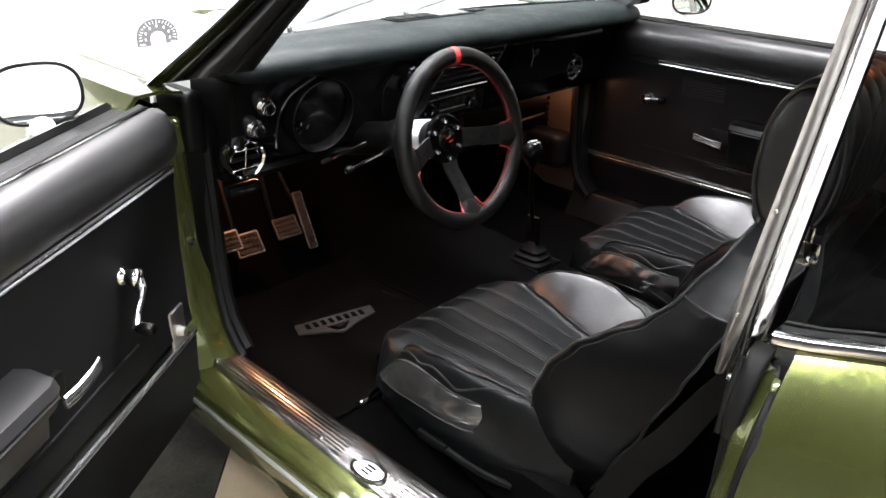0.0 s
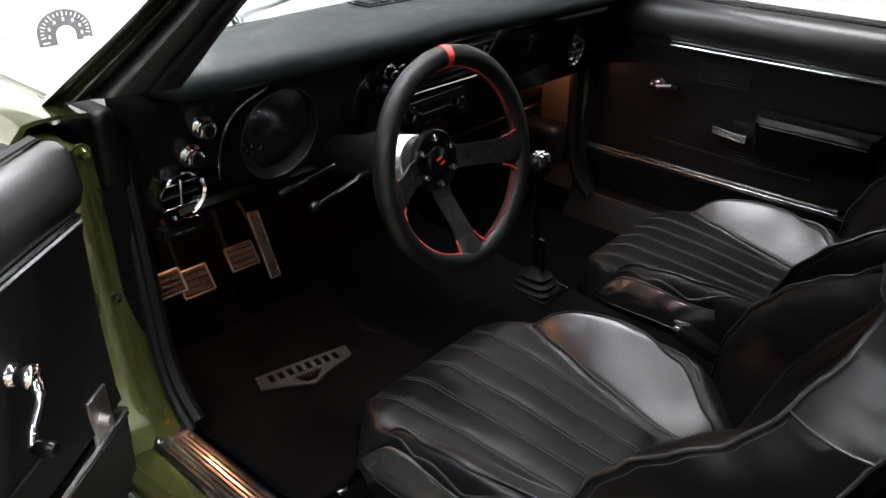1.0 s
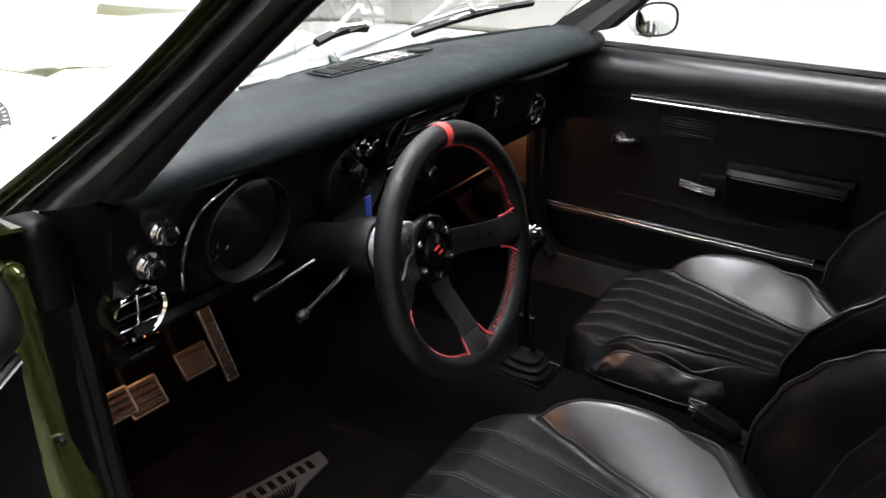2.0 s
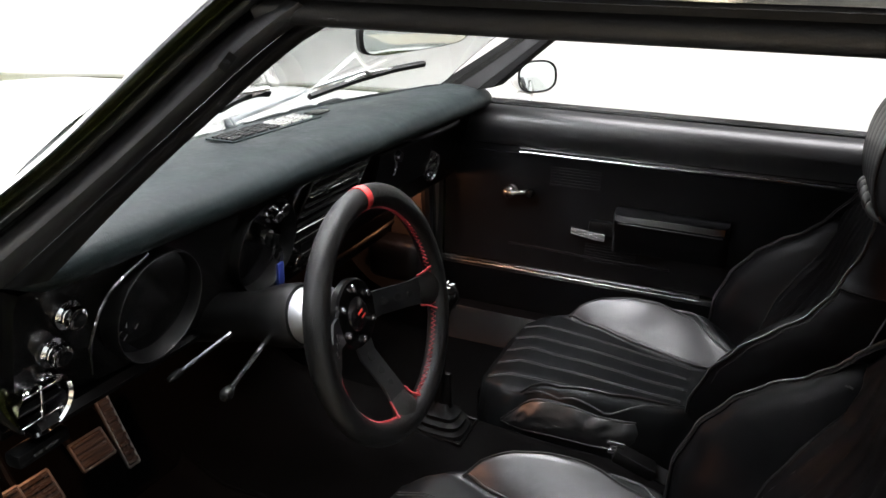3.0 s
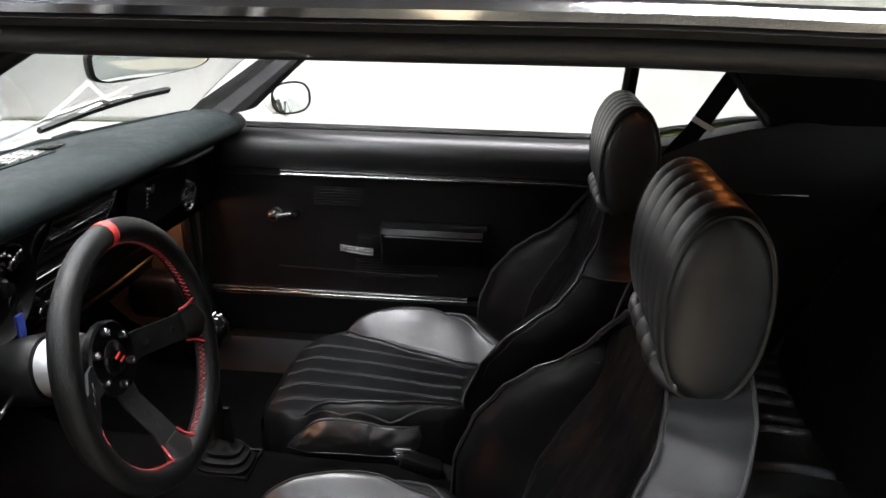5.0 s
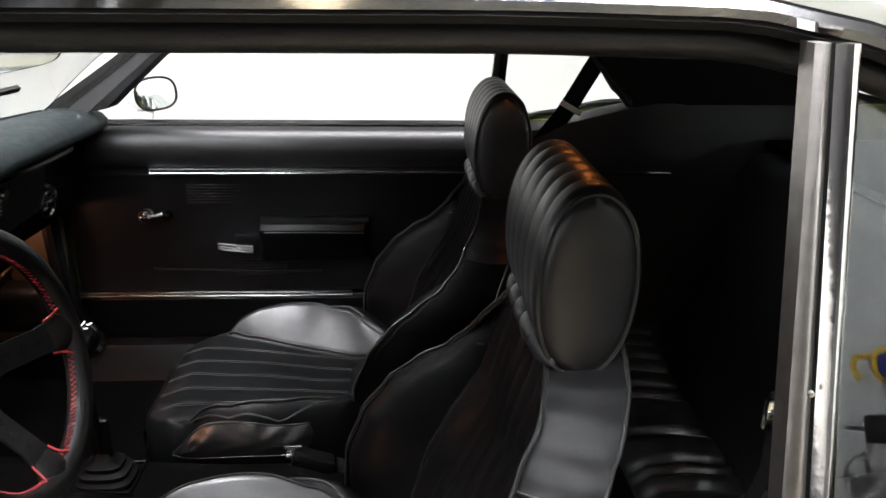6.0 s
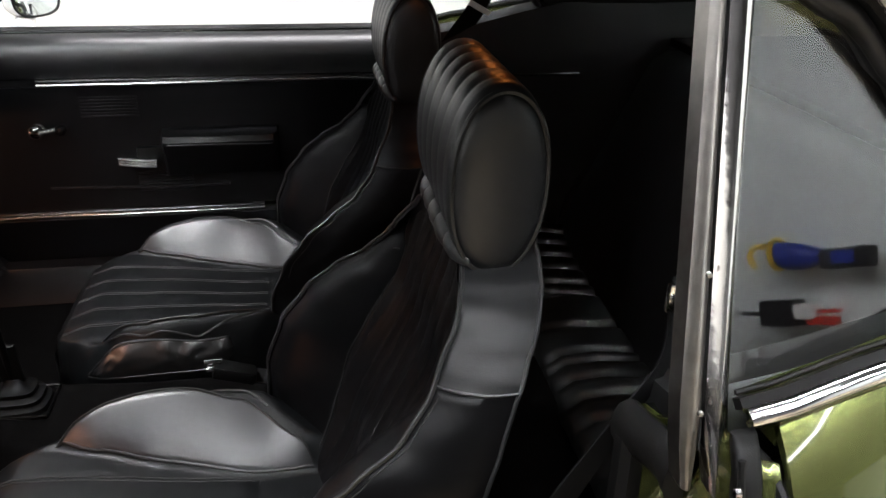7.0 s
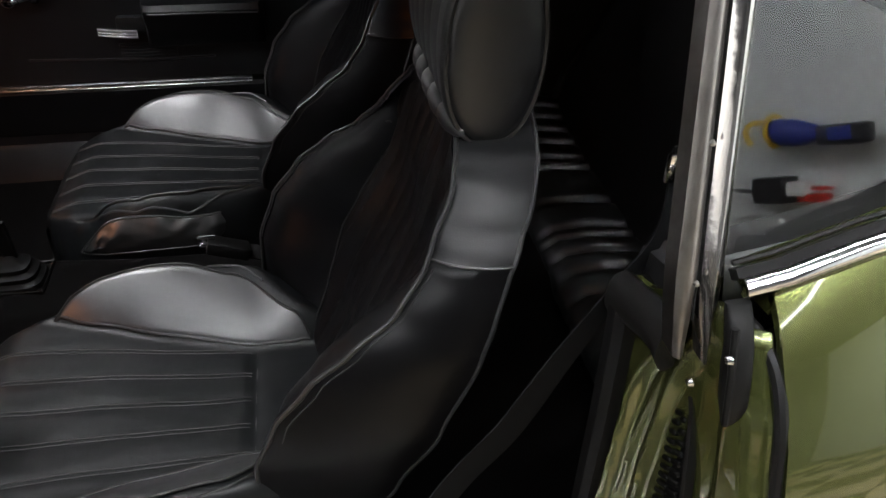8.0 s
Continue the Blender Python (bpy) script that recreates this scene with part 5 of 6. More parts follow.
def dash_knob(x, z, r=0.016, label="chrome dash knob"):
    m = on_face(x, z)
    k = part("knob", turned([(0.0, 0.020), (r * 0.6, 0.020), (r * 0.85, 0.018), (r * 0.95, 0.014), (r * 0.85, 0.008), (r * 0.6, 0.006), (r * 0.65, 0.003), (r * 1.15, 0.002), (r * 1.2, -0.006)], m, 20), CHROME, dash, label)
    part("knob_cap", turned([(0.0, 0.022), (r * 0.55, 0.0215), (r * 0.6, 0.018), (0.0, 0.018)], m, 16), GLOSS, k)


dash_knob(-0.572, 0.888)
dash_knob(-0.592, 0.846)


def dash_vent(x, z, r, yaw):
    m = on_face(x, z) @ pose(0, 0, 0, 0, yaw, 0)
    v = part("air_vent", turned([(r * 0.98, -0.02), (r, 0.010), (r * 0.97, 0.015), (r * 0.88, 0.012), (r * 0.84, -0.012), (r * 0.84, -0.02)], m, 32), CHROME, dash, "round chrome air vent")
    part("vent_back", turned([(0.0, -0.012), (r * 0.84, -0.012), (r * 0.84, -0.016), (0.0, -0.016)], m, 24), PLASTIC, v)
    for k in (-0.5, 0.0, 0.5):
        wid = 2 * r * 0.8 * math.sqrt(1 - k * k * 0.8)
        part("vane", block(m @ Vector((0, k * r, 0.002)), (wid, 0.0035, 0.014), 0.001, 1, m.to_3x3()), CHROME if k else PLASTIC, v)
    part("vane_post", block(m @ Vector((0, 0, 0.006)), (0.004, r * 1.3, 0.006), 0.001, 1, m.to_3x3()), CHROME, v)


dash_vent(-0.612, 0.788, 0.040, 0)
dash_vent(0.487, 0.810, 0.036, 0)
# centre stack: louvred outlet over radio and heater controls


def stack_edge(z):
    """Left and right edges of the console at a height."""
    return curve([(0.745, -0.150), (0.833, -0.117), (0.920, -0.058)], z), curve([(0.745, 0.102), (0.828, 0.098), (0.920, 0.145)], z)


corners = [(stack_edge(z)[k], z) for k, z in ((0, 0.920), (1, 0.918), (1, 0.828), (1, 0.745), (0, 0.745), (0, 0.833))]
stack = part("centre_console", loft([[on_face(x, z, d).translation for x, z in corners] for d in (-0.03, 0.003, 0.005)]), GLOSS, dash, "gloss black centre console")
for a, b in ((0, 1), (0, 5), (1, 2), (5, 2)):
    part("chrome_edge", tube([on_face(*corners[a], 0.006).translation, on_face(*corners[b], 0.006).translation], 0.0022, 8), CHROME, stack, "chrome edging")
for k in range(5):
    z = 0.905 - k * 0.0150
    l, r = stack_edge(z)
    part("louvre", block(on_face((l + r) / 2, z, 0.008).translation, (r - l - 0.022, 0.010, 0.0035), 0.0012, 1, pose(0, 0, 0, 25, 0, 0).to_3x3()), CHROME if k == 1 else ANODISED, stack, "thin louvre blade")
for x in (-0.02, 0.04, 0.09):
    part("louvre_lever", block(on_face(x, 0.890, 0.013).translation, (0.005, 0.010, 0.010), 0.002), CHROME, stack)
part("radio_face", block(on_face(-0.035, 0.794, 0.008).translation, (0.190, 0.008, 0.050), 0.004, 2, pose(0, 0, 0, 9, 0, 0).to_3x3()), PLASTIC, stack, "dark radio face")
part("radio_dial", block(on_face(-0.035, 0.797, 0.013).translation, (0.085, 0.004, 0.018), 0.001, 1, pose(0, 0, 0, 9, 0, 0).to_3x3()), GLOSS, stack)
for x0, x1, z in ((-0.115, 0.045, 0.816), (-0.085, 0.020, 0.783)):
    part("radio_trim", tube([on_face(x0, z, 0.013).translation, on_face(x1, z, 0.013).translation], 0.0007, 6), STEEL, stack)
for x, z in ((-0.105, 0.789), (0.032, 0.791)):
    m = on_face(x, z, 0.008)
    kn = part("radio_knob", turned([(0.0, 0.024), (0.010, 0.0235), (0.0125, 0.021), (0.0135, 0.008), (0.012, 0.002), (0.012, -0.004)], m, 24), GLOSS, stack, "black radio knob")
    for rad, h in ((0.0128, 0.0205), (0.0165, 0.003)):
        part("knob_ring", tube([m @ Vector((rad * math.cos(a), rad * math.sin(a), h)) for a in steps(0, 2 * math.pi, 25)[:-1]], 0.0010, 6, True), CHROME, kn)
for k in range(4):
    part("heater_slider", block(on_face(-0.085 + 0.035 * k, 0.757, 0.008).translation, (0.018, 0.010, 0.005), 0.002), PLASTIC, stack)
dash_knob(-0.197, 0.899, 0.011)
dash_knob(-0.178, 0.905, 0.013)
# glovebox
gb = part("glovebox_door", loft([[on_face(x, z, d).translation for x, z in ((0.185, 0.905), (0.46, 0.895), (0.455, 0.80), (0.185, 0.795))] for d in (-0.004, 0.008, 0.010)]), PLASTIC, dash, "black glovebox door")
part("glovebox_latch", turned([(0.0, 0.014), (0.010, 0.013), (0.013, 0.004), (0.013, 0.0)], on_face(0.262, 0.888, 0.010), 18), CHROME, gb)
part("dash_emblem", joined(*[block(on_face(0.268, 0.846 + 0.008 * k, 0.012).translation, (0.010, 0.003, 0.004), 0.001, 1) for k in range(4)]), CHROME, gb)
part("grab_bar", tube(bend([on_face(0.30, 0.918, 0.004).translation, on_face(0.33, 0.917, 0.03).translation, on_face(0.52, 0.913, 0.03).translation, on_face(0.55, 0.912, 0.004).translation], 5), 0.008, 8), PLASTIC, dash, "black grab bar")
part("lower_trim", loft([[Vector((x, y, z)) for y, z in ((0.275, 0.752 - 0.02 * x), (0.268, 0.742 - 0.02 * x), (0.28, 0.728 - 0.02 * x), (0.32, 0.722 - 0.02 * x), (0.33, 0.75 - 0.02 * x))] for x in steps(-0.62, -0.13, 10)]), PLASTIC, dash)
part("under_panel", block((-0.1, 0.50, 0.735), (1.06, 0.34, 0.02), 0.006), PLASTIC, dash, "black panel under the dashboard")
# speaker and defroster grilles on the pad
grille = part("defroster_grille", skin(lambda x, y: (x, y, dash_top(x) + 0.0055), steps(-0.135, 0.135, 4), (0.342, 0.400), (0, 0, -0.003)), PAD, dash, "slotted defroster grille")
for k in range(7):
    x = -0.115 + k * 0.036
    for j in range(5):
        part("slot", block((x, 0.352 + 0.0095 * j, dash_top(x) + 0.0072), (0.028, 0.005, 0.004), 0.001, 1), RUBBER if k < 4 else STEEL, grille)
part("pad_label", block((0.172, 0.375, dash_top(0.17) + 0.005), (0.05, 0.03, 0.003), 0.001), GLOSS, dash, "small dark sticker")
# parking brake release and its dark grey lettering
part("brake_release", block((-0.605, 0.30, 0.716), (0.075, 0.026, 0.020), 0.006), PLASTIC, dash, "black brake release handle")
part("release_print", joined(block((-0.617, 0.2865, 0.716), (0.012, 0.002, 0.0035), 0), block((-0.597, 0.2865, 0.716), (0.018, 0.002, 0.0035), 0)), THREAD, dash)

part("heater_box", loft([[Vector((x, y, z)) for y, z in ((0.62, 0.735), (0.44, 0.735), (0.405, 0.715), (0.395, 0.66), (0.41, 0.60), (0.45, 0.565), (0.62, 0.555))] for x in (0.17, 0.18, 0.30, 0.44, 0.55, 0.56)]), SILL_TRIM, dash, "black heater box under the dashboard")
part("heater_flange", tube([(0.18, 0.400, 0.63), (0.36, 0.394, 0.63), (0.55, 0.400, 0.63)], 0.006, 8), SILL_TRIM, dash)

# ---- steering wheel and column ----
tilt = pose(0, 0, 0, 90 - 13, 0, 0)        # wheel plane: local z towards the driver
HUB = Vector((-0.309, -0.024, 0.832))
WM = Matrix.Translation(HUB) @ tilt
sw = thing("steering_wheel", HUB, "black leather sports steering wheel with red stitching and top band", "steering wheel")
RR, RT = 0.1595, 0.0162


def rim_ring(a0, a1, n):
    return [WM @ Vector((RR * math.sin(a), RR * math.cos(a), 0)) for a in steps(a0, a1, n)]


part("rim", tube(rim_ring(0, 2 * math.pi, 97)[:-1], RT, 18, True), WHEEL_LEATHER, sw, "grained black leather rim", 60)
part("top_band", tube(rim_ring(radians(-2.3), radians(2.3), 5), RT + 0.0009, 18), RED_BAND, sw, "red leather band at the top")
zig = []
for k in range(260):
    a = 2 * math.pi * k / 260
    lat = 0.0035 if k % 2 else -0.0035
    zig.append(WM @ Vector(((RR - RT - 0.0002) * math.sin(a), (RR - RT - 0.0002) * math.cos(a), lat)))
part("rim_stitching", tube(zig, 0.0011, 4, True), RED_STITCH, sw, "red cross stitching inside the rim")
HZ = -0.048
for ang in (97, 180, 263):
    sp = WM @ pose(0, 0, 0, 0, 0, -ang)
    def spoke_slice(r, half, z, th):
        return [sp @ Vector((-half, r, z - th)), sp @ Vector((half, r, z - th)), sp @ Vector((half, r, z + th)), sp @ Vector((-half, r, z + th))]
    spoke = part("spoke", loft([spoke_slice(0.030, 0.020, HZ, 0.002), spoke_slice(0.060, 0.0185, HZ + 0.004, 0.002), spoke_slice(0.105, 0.0185, HZ + 0.030, 0.002), spoke_slice(0.130, 0.021, -0.008, 0.0025), spoke_slice(0.150, 0.026, -0.001, 0.003)]), ANODISED, sw, "black drilled metal spoke")
    for r, rad in ((0.066, 0.0062), (0.086, 0.0055), (0.104, 0.0045)):
        z = HZ + 0.004 + (r - 0.060) / 0.045 * 0.026
        part("spoke_hole", turned([(0.0, 0.0028), (rad, 0.0028), (rad, -0.0028), (0.0, -0.0028)], sp @ Matrix.Translation((0, r, z)) @ pose(0, 0, 0, 30, 0, 0), 16), RUBBER, spoke)
    part("spoke_wrap", loft([[sp @ Vector((h * math.cos(t), r, z0 + dz * math.sin(t))) for t in steps(0, 2 * math.pi, 13)[:-1]] for r, h, z0, dz in ((0.122, 0.021, -0.012, 0.005), (0.134, 0.024, -0.006, 0.010), (0.149, 0.032, -0.001, 0.013), (0.158, 0.040, 0.0, 0.0135))]), WHEEL_LEATHER, spoke, "leather wrapped spoke end")
    for s in (-1, 1):
        part("wrap_stitching", tube([sp @ Vector((s * h, r, z)) for r, h, z in ((0.121, 0.0225, -0.010), (0.132, 0.0255, -0.003), (0.1405, 0.033, 0.006))], 0.0018, 5), RED_STITCH, spoke)
hub = part("hub_ring", turned([(0.022, HZ + 0.004), (0.047, HZ + 0.004), (0.050, HZ + 0.001), (0.050, HZ - 0.008), (0.022, HZ - 0.008)], WM, 36), GLOSS, sw, "black hub ring")
for k in range(6):
    a = radians(30 + 60 * k)
    part("hub_bolt", turned([(0.0, 0.006), (0.0022, 0.006), (0.0024, 0.004), (0.005, 0.0045), (0.0056, 0.002), (0.0056, -0.004)], WM @ Matrix.Translation((0.037 * math.cos(a), 0.037 * math.sin(a), HZ + 0.004)), 14), CHROME, hub, "chrome hub bolt")
horn = part("horn_button", turned([(0.0, HZ + 0.010), (0.018, HZ + 0.009), (0.024, HZ + 0.004), (0.026, HZ - 0.004), (0.0, HZ - 0.004)], WM, 28), GLOSS, sw, "black horn button")
part("horn_emblem", joined(block(WM @ Vector((-0.002, 0.004, HZ + 0.0105)), (0.013, 0.0035, 0.0015), 0.0005, 1, WM.to_3x3() @ Matrix.Rotation(radians(14), 3, "Z")), block(WM @ Vector((0.004, -0.004, HZ + 0.0105)), (0.011, 0.003, 0.0015), 0.0005, 1, WM.to_3x3() @ Matrix.Rotation(radians(14), 3, "Z"))), RED_LENS, horn, "small red emblem")
part("hub_boss", turned([(0.040, HZ - 0.008), (0.037, HZ - 0.014), (0.036, HZ - 0.040), (0.0, HZ - 0.040)], WM, 32), ANODISED, sw, "black hub boss")
adapter = part("hub_adapter", turned([(0.0, HZ - 0.0405), (0.038, HZ - 0.041), (0.040, HZ - 0.044), (0.040, HZ - 0.083), (0.038, HZ - 0.085), (0.0, HZ - 0.085)], WM, 40), ALLOY, sw, "brushed aluminium hub adapter")
column = thing("steering_column", WM @ Vector((0, 0, HZ - 0.14)), "black steering column with chrome stalks", "steering column")
part("shroud", turned([(0.0, HZ - 0.0855), (0.044, HZ - 0.086), (0.047, HZ - 0.092), (0.046, HZ - 0.12), (0.040, HZ - 0.15), (0.037, HZ - 0.16), (0.037, HZ - 0.34), (0.0, HZ - 0.34)], WM, 32), PLASTIC, column, "black column shroud")


def stalk(a, b, ball, label):
    a, b = Vector(a), Vector(b)
    st = part("stalk", tube([a, a.lerp(b, 0.5), b], [0.0042, 0.0036, 0.0036], 8), CHROME, column, label)
    d = (b - a).normalized()
    part("stalk_knob", turned([(0.0, -0.010), (0.006, -0.009), (ball, -0.001), (ball, 0.006), (ball * 0.6, 0.012), (0.0, 0.013)], Matrix.Translation(b) @ d.to_track_quat("Z", "Y").to_matrix().to_4x4(), 14), GLOSS, st, "black stalk knob")


stalk((-0.345, 0.135, 0.785), (-0.500, 0.092, 0.785), 0.0085, "chrome turn signal stalk")
stalk((-0.385, 0.175, 0.793), (-0.475, 0.195, 0.770), 0.006, "short chrome tilt lever")

# keys in the dash lock
keys = thing("key_ring", (-0.234, 0.215, 0.865), "bunch of keys with a blue plastic tag hanging from the ignition", "keys")
part("lock", turned([(0.0, 0.014), (0.012, 0.013), (0.015, 0.002), (0.016, -0.02)], on_face(-0.236, 0.880, 0.016), 20), CHROME, keys, "chrome ignition lock")
part("key_blade", block((-0.236, 0.203, 0.874), (0.003, 0.022, 0.024), 0.001), GLOSS, keys)
part("ring", tube([(-0.236 + 0.011 * math.cos(a), 0.198, 0.856 + 0.011 * math.sin(a)) for a in steps(0, 2 * math.pi, 21)[:-1]], 0.0013, 6, True), GLOSS, keys)
part("tag", block((-0.234, 0.196, 0.816), (0.016, 0.005, 0.045), 0.002), BLUE_TAG, keys, "blue plastic key tag")
part("spare_key", block((-0.224, 0.200, 0.832), (0.010, 0.002, 0.040), 0.0008), ANODISED, keys)

# ---- pedals ----


def pedal(c, w, h, back, arm_top, label, kind_name):
    """A chrome-framed pedal pad on an arm, leaning back by so many degrees."""
    p = thing(kind_name, c, label, "pedal", "pedals")
    m = Matrix.Translation(c) @ pose(0, 0, 0, back, 0, -4)
    part("pad", block(m.translation, (w, 0.012, h), 0.004, 2, m.to_3x3()), PEDAL, p, "worn metal pedal pad")
    for k in range(4 if h < 0.1 else 9):
        n = 4 if h < 0.1 else 9
        part("pad_rib", block(m @ Vector((0, -0.007, -h / 2 + h * (k + 0.5) / n)), (w * 0.9, 0.004, h / n * 0.5), 0.0012, 1, m.to_3x3()), PEDAL, p)
    edge = [m @ Vector((x * w / 2, -0.004, z * h / 2)) for x, z in ((-1, -1), (1, -1), (1, 1), (-1, 1))]
    for a, b in zip(edge, edge[1:] + edge[:1]):
        part("trim", tube([a, b], 0.0028, 6), STEEL, p, "worn metal pedal trim")
    part("arm", tube(bend([m @ Vector((0, 0.008, h * 0.2)), m @ Vector((0, 0.05, h * 0.9)), Vector(arm_top)], 5), 0.008, 8), PLASTIC, p, "black pedal arm")
    return p


pedal((-0.560, 0.470, 0.520), 0.068, 0.045, -38, (-0.56, 0.62, 0.70), "small worn parking brake pedal with chrome trim", "parking_brake_pedal")
pedal((-0.475, 0.512, 0.474), 0.066, 0.054, -38, (-0.47, 0.66, 0.72), "worn clutch pedal with chrome trim", "clutch_pedal")
pedal((-0.356, 0.520, 0.480), 0.064, 0.050, -38, (-0.35, 0.66, 0.72), "worn brake pedal with chrome trim", "brake_pedal")
pedal((-0.280, 0.545, 0.470), 0.024, 0.150, -28, (-0.26, 0.72, 0.66), "long accelerator pedal with chrome trim", "accelerator_pedal")

# ---- gear lever and tunnel ----
gear = thing("gear_lever", (-0.03, 0.03, 0.42), "floor gear lever with a round black shift knob", "gear lever")
ball = Vector((-0.041, 0.0, 0.741))
part("lever", tube(bend([(0.03, 0.03, 0.44), (0.02, 0.03, 0.53), (-0.018, 0.016, 0.65), ball], 6), 0.0058, 10), PLASTIC, gear, "black lever")
part("lever_blade", block((0.026, 0.03, 0.505), (0.010, 0.034, 0.10), 0.003, 2, pose(0, 0, 0, 0, -5, 0).to_3x3()), PLASTIC, gear, "flat black lower lever")
knob = part("shift_knob", turned([(0.0, 0.0245), (0.010, 0.0225), (0.018, 0.0165), (0.0235, 0.006), (0.0235, -0.005), (0.018, -0.0165), (0.010, -0.024), (0.008, -0.034), (0.0, -0.034)], Matrix.Translation(ball), 28), GLOSS, gear, "gloss black ball knob with white shift pattern")
pat = []
for x in (-0.009, 0.0, 0.009):
    for y in (-0.008, 0.008):
        pat.append(block(ball + Vector((x, y, math.sqrt(0.0243 ** 2 - x * x - y * y))), (0.0028, 0.006, 0.0012), 0.0003, 1))
pat.append(block(ball + Vector((0, 0, 0.0243)), (0.020, 0.0022, 0.0014), 0.0003, 1))
part("shift_pattern", joined(*pat), WHITE_PRINT, knob)
part("boot", loft([[Vector((0.03 + r * math.copysign(abs(math.cos(a)) ** 0.6, math.cos(a)), 0.03 + r * 1.2 * math.copysign(abs(math.sin(a)) ** 0.6, math.sin(a)), z)) for a in steps(0, 2 * math.pi, 25)[:-1]] for r, z in ((0.043, 0.425), (0.041, 0.438), (0.034, 0.444), (0.035, 0.452), (0.026, 0.458), (0.027, 0.466), (0.018, 0.472), (0.010, 0.486))]), PLASTIC, gear, "black rubber boot")
part("boot_frame", tube([(0.03 + x * 0.044, 0.03 + y * 0.053, 0.432) for x, y in ((-1, -1), (1, -1), (1, 1), (-1, 1))], 0.004, 6, True), PLASTIC, gear, "black boot frame")
# seat belt buckle between the seats
bk = thing("belt_buckle", (0.0, -0.32, 0.43), "seat belt buckle with chrome tongue lying on the tunnel", "seat belt")
part("body", block((0.006, -0.335, 0.478), (0.05, 0.075, 0.022), 0.006, 2, pose(0, 0, 0, 20, 12, 8).to_3x3()), PLASTIC, bk)
part("tongue", joined(block((0.006, -0.300, 0.495), (0.036, 0.018, 0.006), 0.002), block((0.006, -0.302, 0.502), (0.010, 0.030, 0.008), 0.002)), CHROME, bk, "chrome tongue")
part("strap", ribbon(bend([(0.006, -0.36, 0.470), (0.01, -0.42, 0.45), (0.02, -0.52, 0.42), (0.03, -0.62, 0.40)], 5), 0.045, (0, 0.2, 1), 0.003), STRAP, bk)

# ---- floor mat ----
fm = thing("floor_mat", (-0.36, 0.30, 0.31), "worn black floor mat with embroidered panel", "floor mat")
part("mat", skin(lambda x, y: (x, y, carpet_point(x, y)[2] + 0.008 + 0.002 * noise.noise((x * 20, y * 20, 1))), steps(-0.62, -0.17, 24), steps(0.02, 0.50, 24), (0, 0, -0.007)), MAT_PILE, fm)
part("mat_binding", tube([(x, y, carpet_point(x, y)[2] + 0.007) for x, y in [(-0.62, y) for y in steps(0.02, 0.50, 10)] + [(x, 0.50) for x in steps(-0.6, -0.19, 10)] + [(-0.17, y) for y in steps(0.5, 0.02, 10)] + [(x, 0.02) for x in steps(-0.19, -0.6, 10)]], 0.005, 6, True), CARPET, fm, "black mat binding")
B0, BU, BV = Vector((-0.462, 0.360, 0.0)), Vector((0.197, -0.052, 0)), Vector((-0.030, -0.075, 0))


def on_mat(a, b):
    p = B0 + BU * a + BV * b
    return Vector((p.x, p.y, carpet_point(p.x, p.y)[2] + 0.0105))


outline = ((0.0, 0.0), (1.0, 0.0), (1.0, 0.45), (0.72, 0.70), (0.5, 1.0), (0.28, 0.75), (0.0, 0.55))
rim = [on_mat(a, b) for a, b in outline]
panel = part("embroidered_panel", loft([[p + Vector((0, 0, dz)) for p in rim] for dz in (-0.003, 0.001)]), MAT_LOGO, fm, "tan embroidered panel")
for k in range(8):
    p = on_mat(0.14 + 0.10 * k, 0.27) + Vector((0, 0, 0.0015))
    part("worn_bar", block(p, (0.011, 0.022, 0.002), 0.0006, 1, pose(0, 0, 0, 0, 0, -15).to_3x3()), MAT_PILE, panel)
for k in range(9):
    a = 0.36 + 0.034 * k
    part("emblem_feather", tube([on_mat(a, 0.55) + Vector((0, 0, 0.002)), on_mat(0.5 + (a - 0.5) * 0.35, 0.85) + Vector((0, 0, 0.002))], 0.0018, 5), MAT_PILE, panel)

# ---- seat belts ----
def shoulder_belt(name_label, pts, width, normal, top_share=1.0):
    b = thing("seat_belt", pts[-1], name_label, "seat belt", "seat belts")
    line = bend(pts, 6)
    nn, rings = Vector(normal).normalized(), []
    for i, p in enumerate(line):
        d = (line[min(i + 1, len(line) - 1)] - line[max(i - 1, 0)]).normalized()
        # the belt's top is narrowed to fit its edge-on look from the camera
        side = d.cross(nn).normalized() * width / 2 * lerp(top_share, 1.0, smooth(0.15, 0.75, i / (len(line) - 1)))
        rings.append([p - side - nn * 0.0011, p + side - nn * 0.0011, p + side + nn * 0.0011, p - side + nn * 0.0011])
    part("webbing", loft(rings), STRAP, b, "black belt webbing")
    return b, line


nb, line = shoulder_belt("black seat belt hanging at the driver side door post", [(-0.640, -0.782, 0.985), (-0.634, -0.786, 0.90), (-0.632, -0.757, 0.836), (-0.630, -0.713, 0.752), (-0.625, -0.668, 0.655), (-0.615, -0.620, 0.570), (-0.60, -0.57, 0.45)], 0.043, (-0.9, -0.35, 0.2), 0.36)
part("tongue", moved(joined(block((-0.640, -0.790, 0.955), (0.005, 0.020, 0.026), 0.002), block((-0.646, -0.788, 0.977), (0.005, 0.009, 0.018), 0.002), turned([(0.0, 0.005), (0.005, 0.003), (0.006, 0.0)], Matrix.Translation((-0.646, -0.795, 0.95)) @ pose(0, 0, 0, 0, -90, 0), 12)), lambda x, y, z: (x - 0.006, y + 0.010, z + 0.012)), CHROME, nb, "chrome belt tongue")
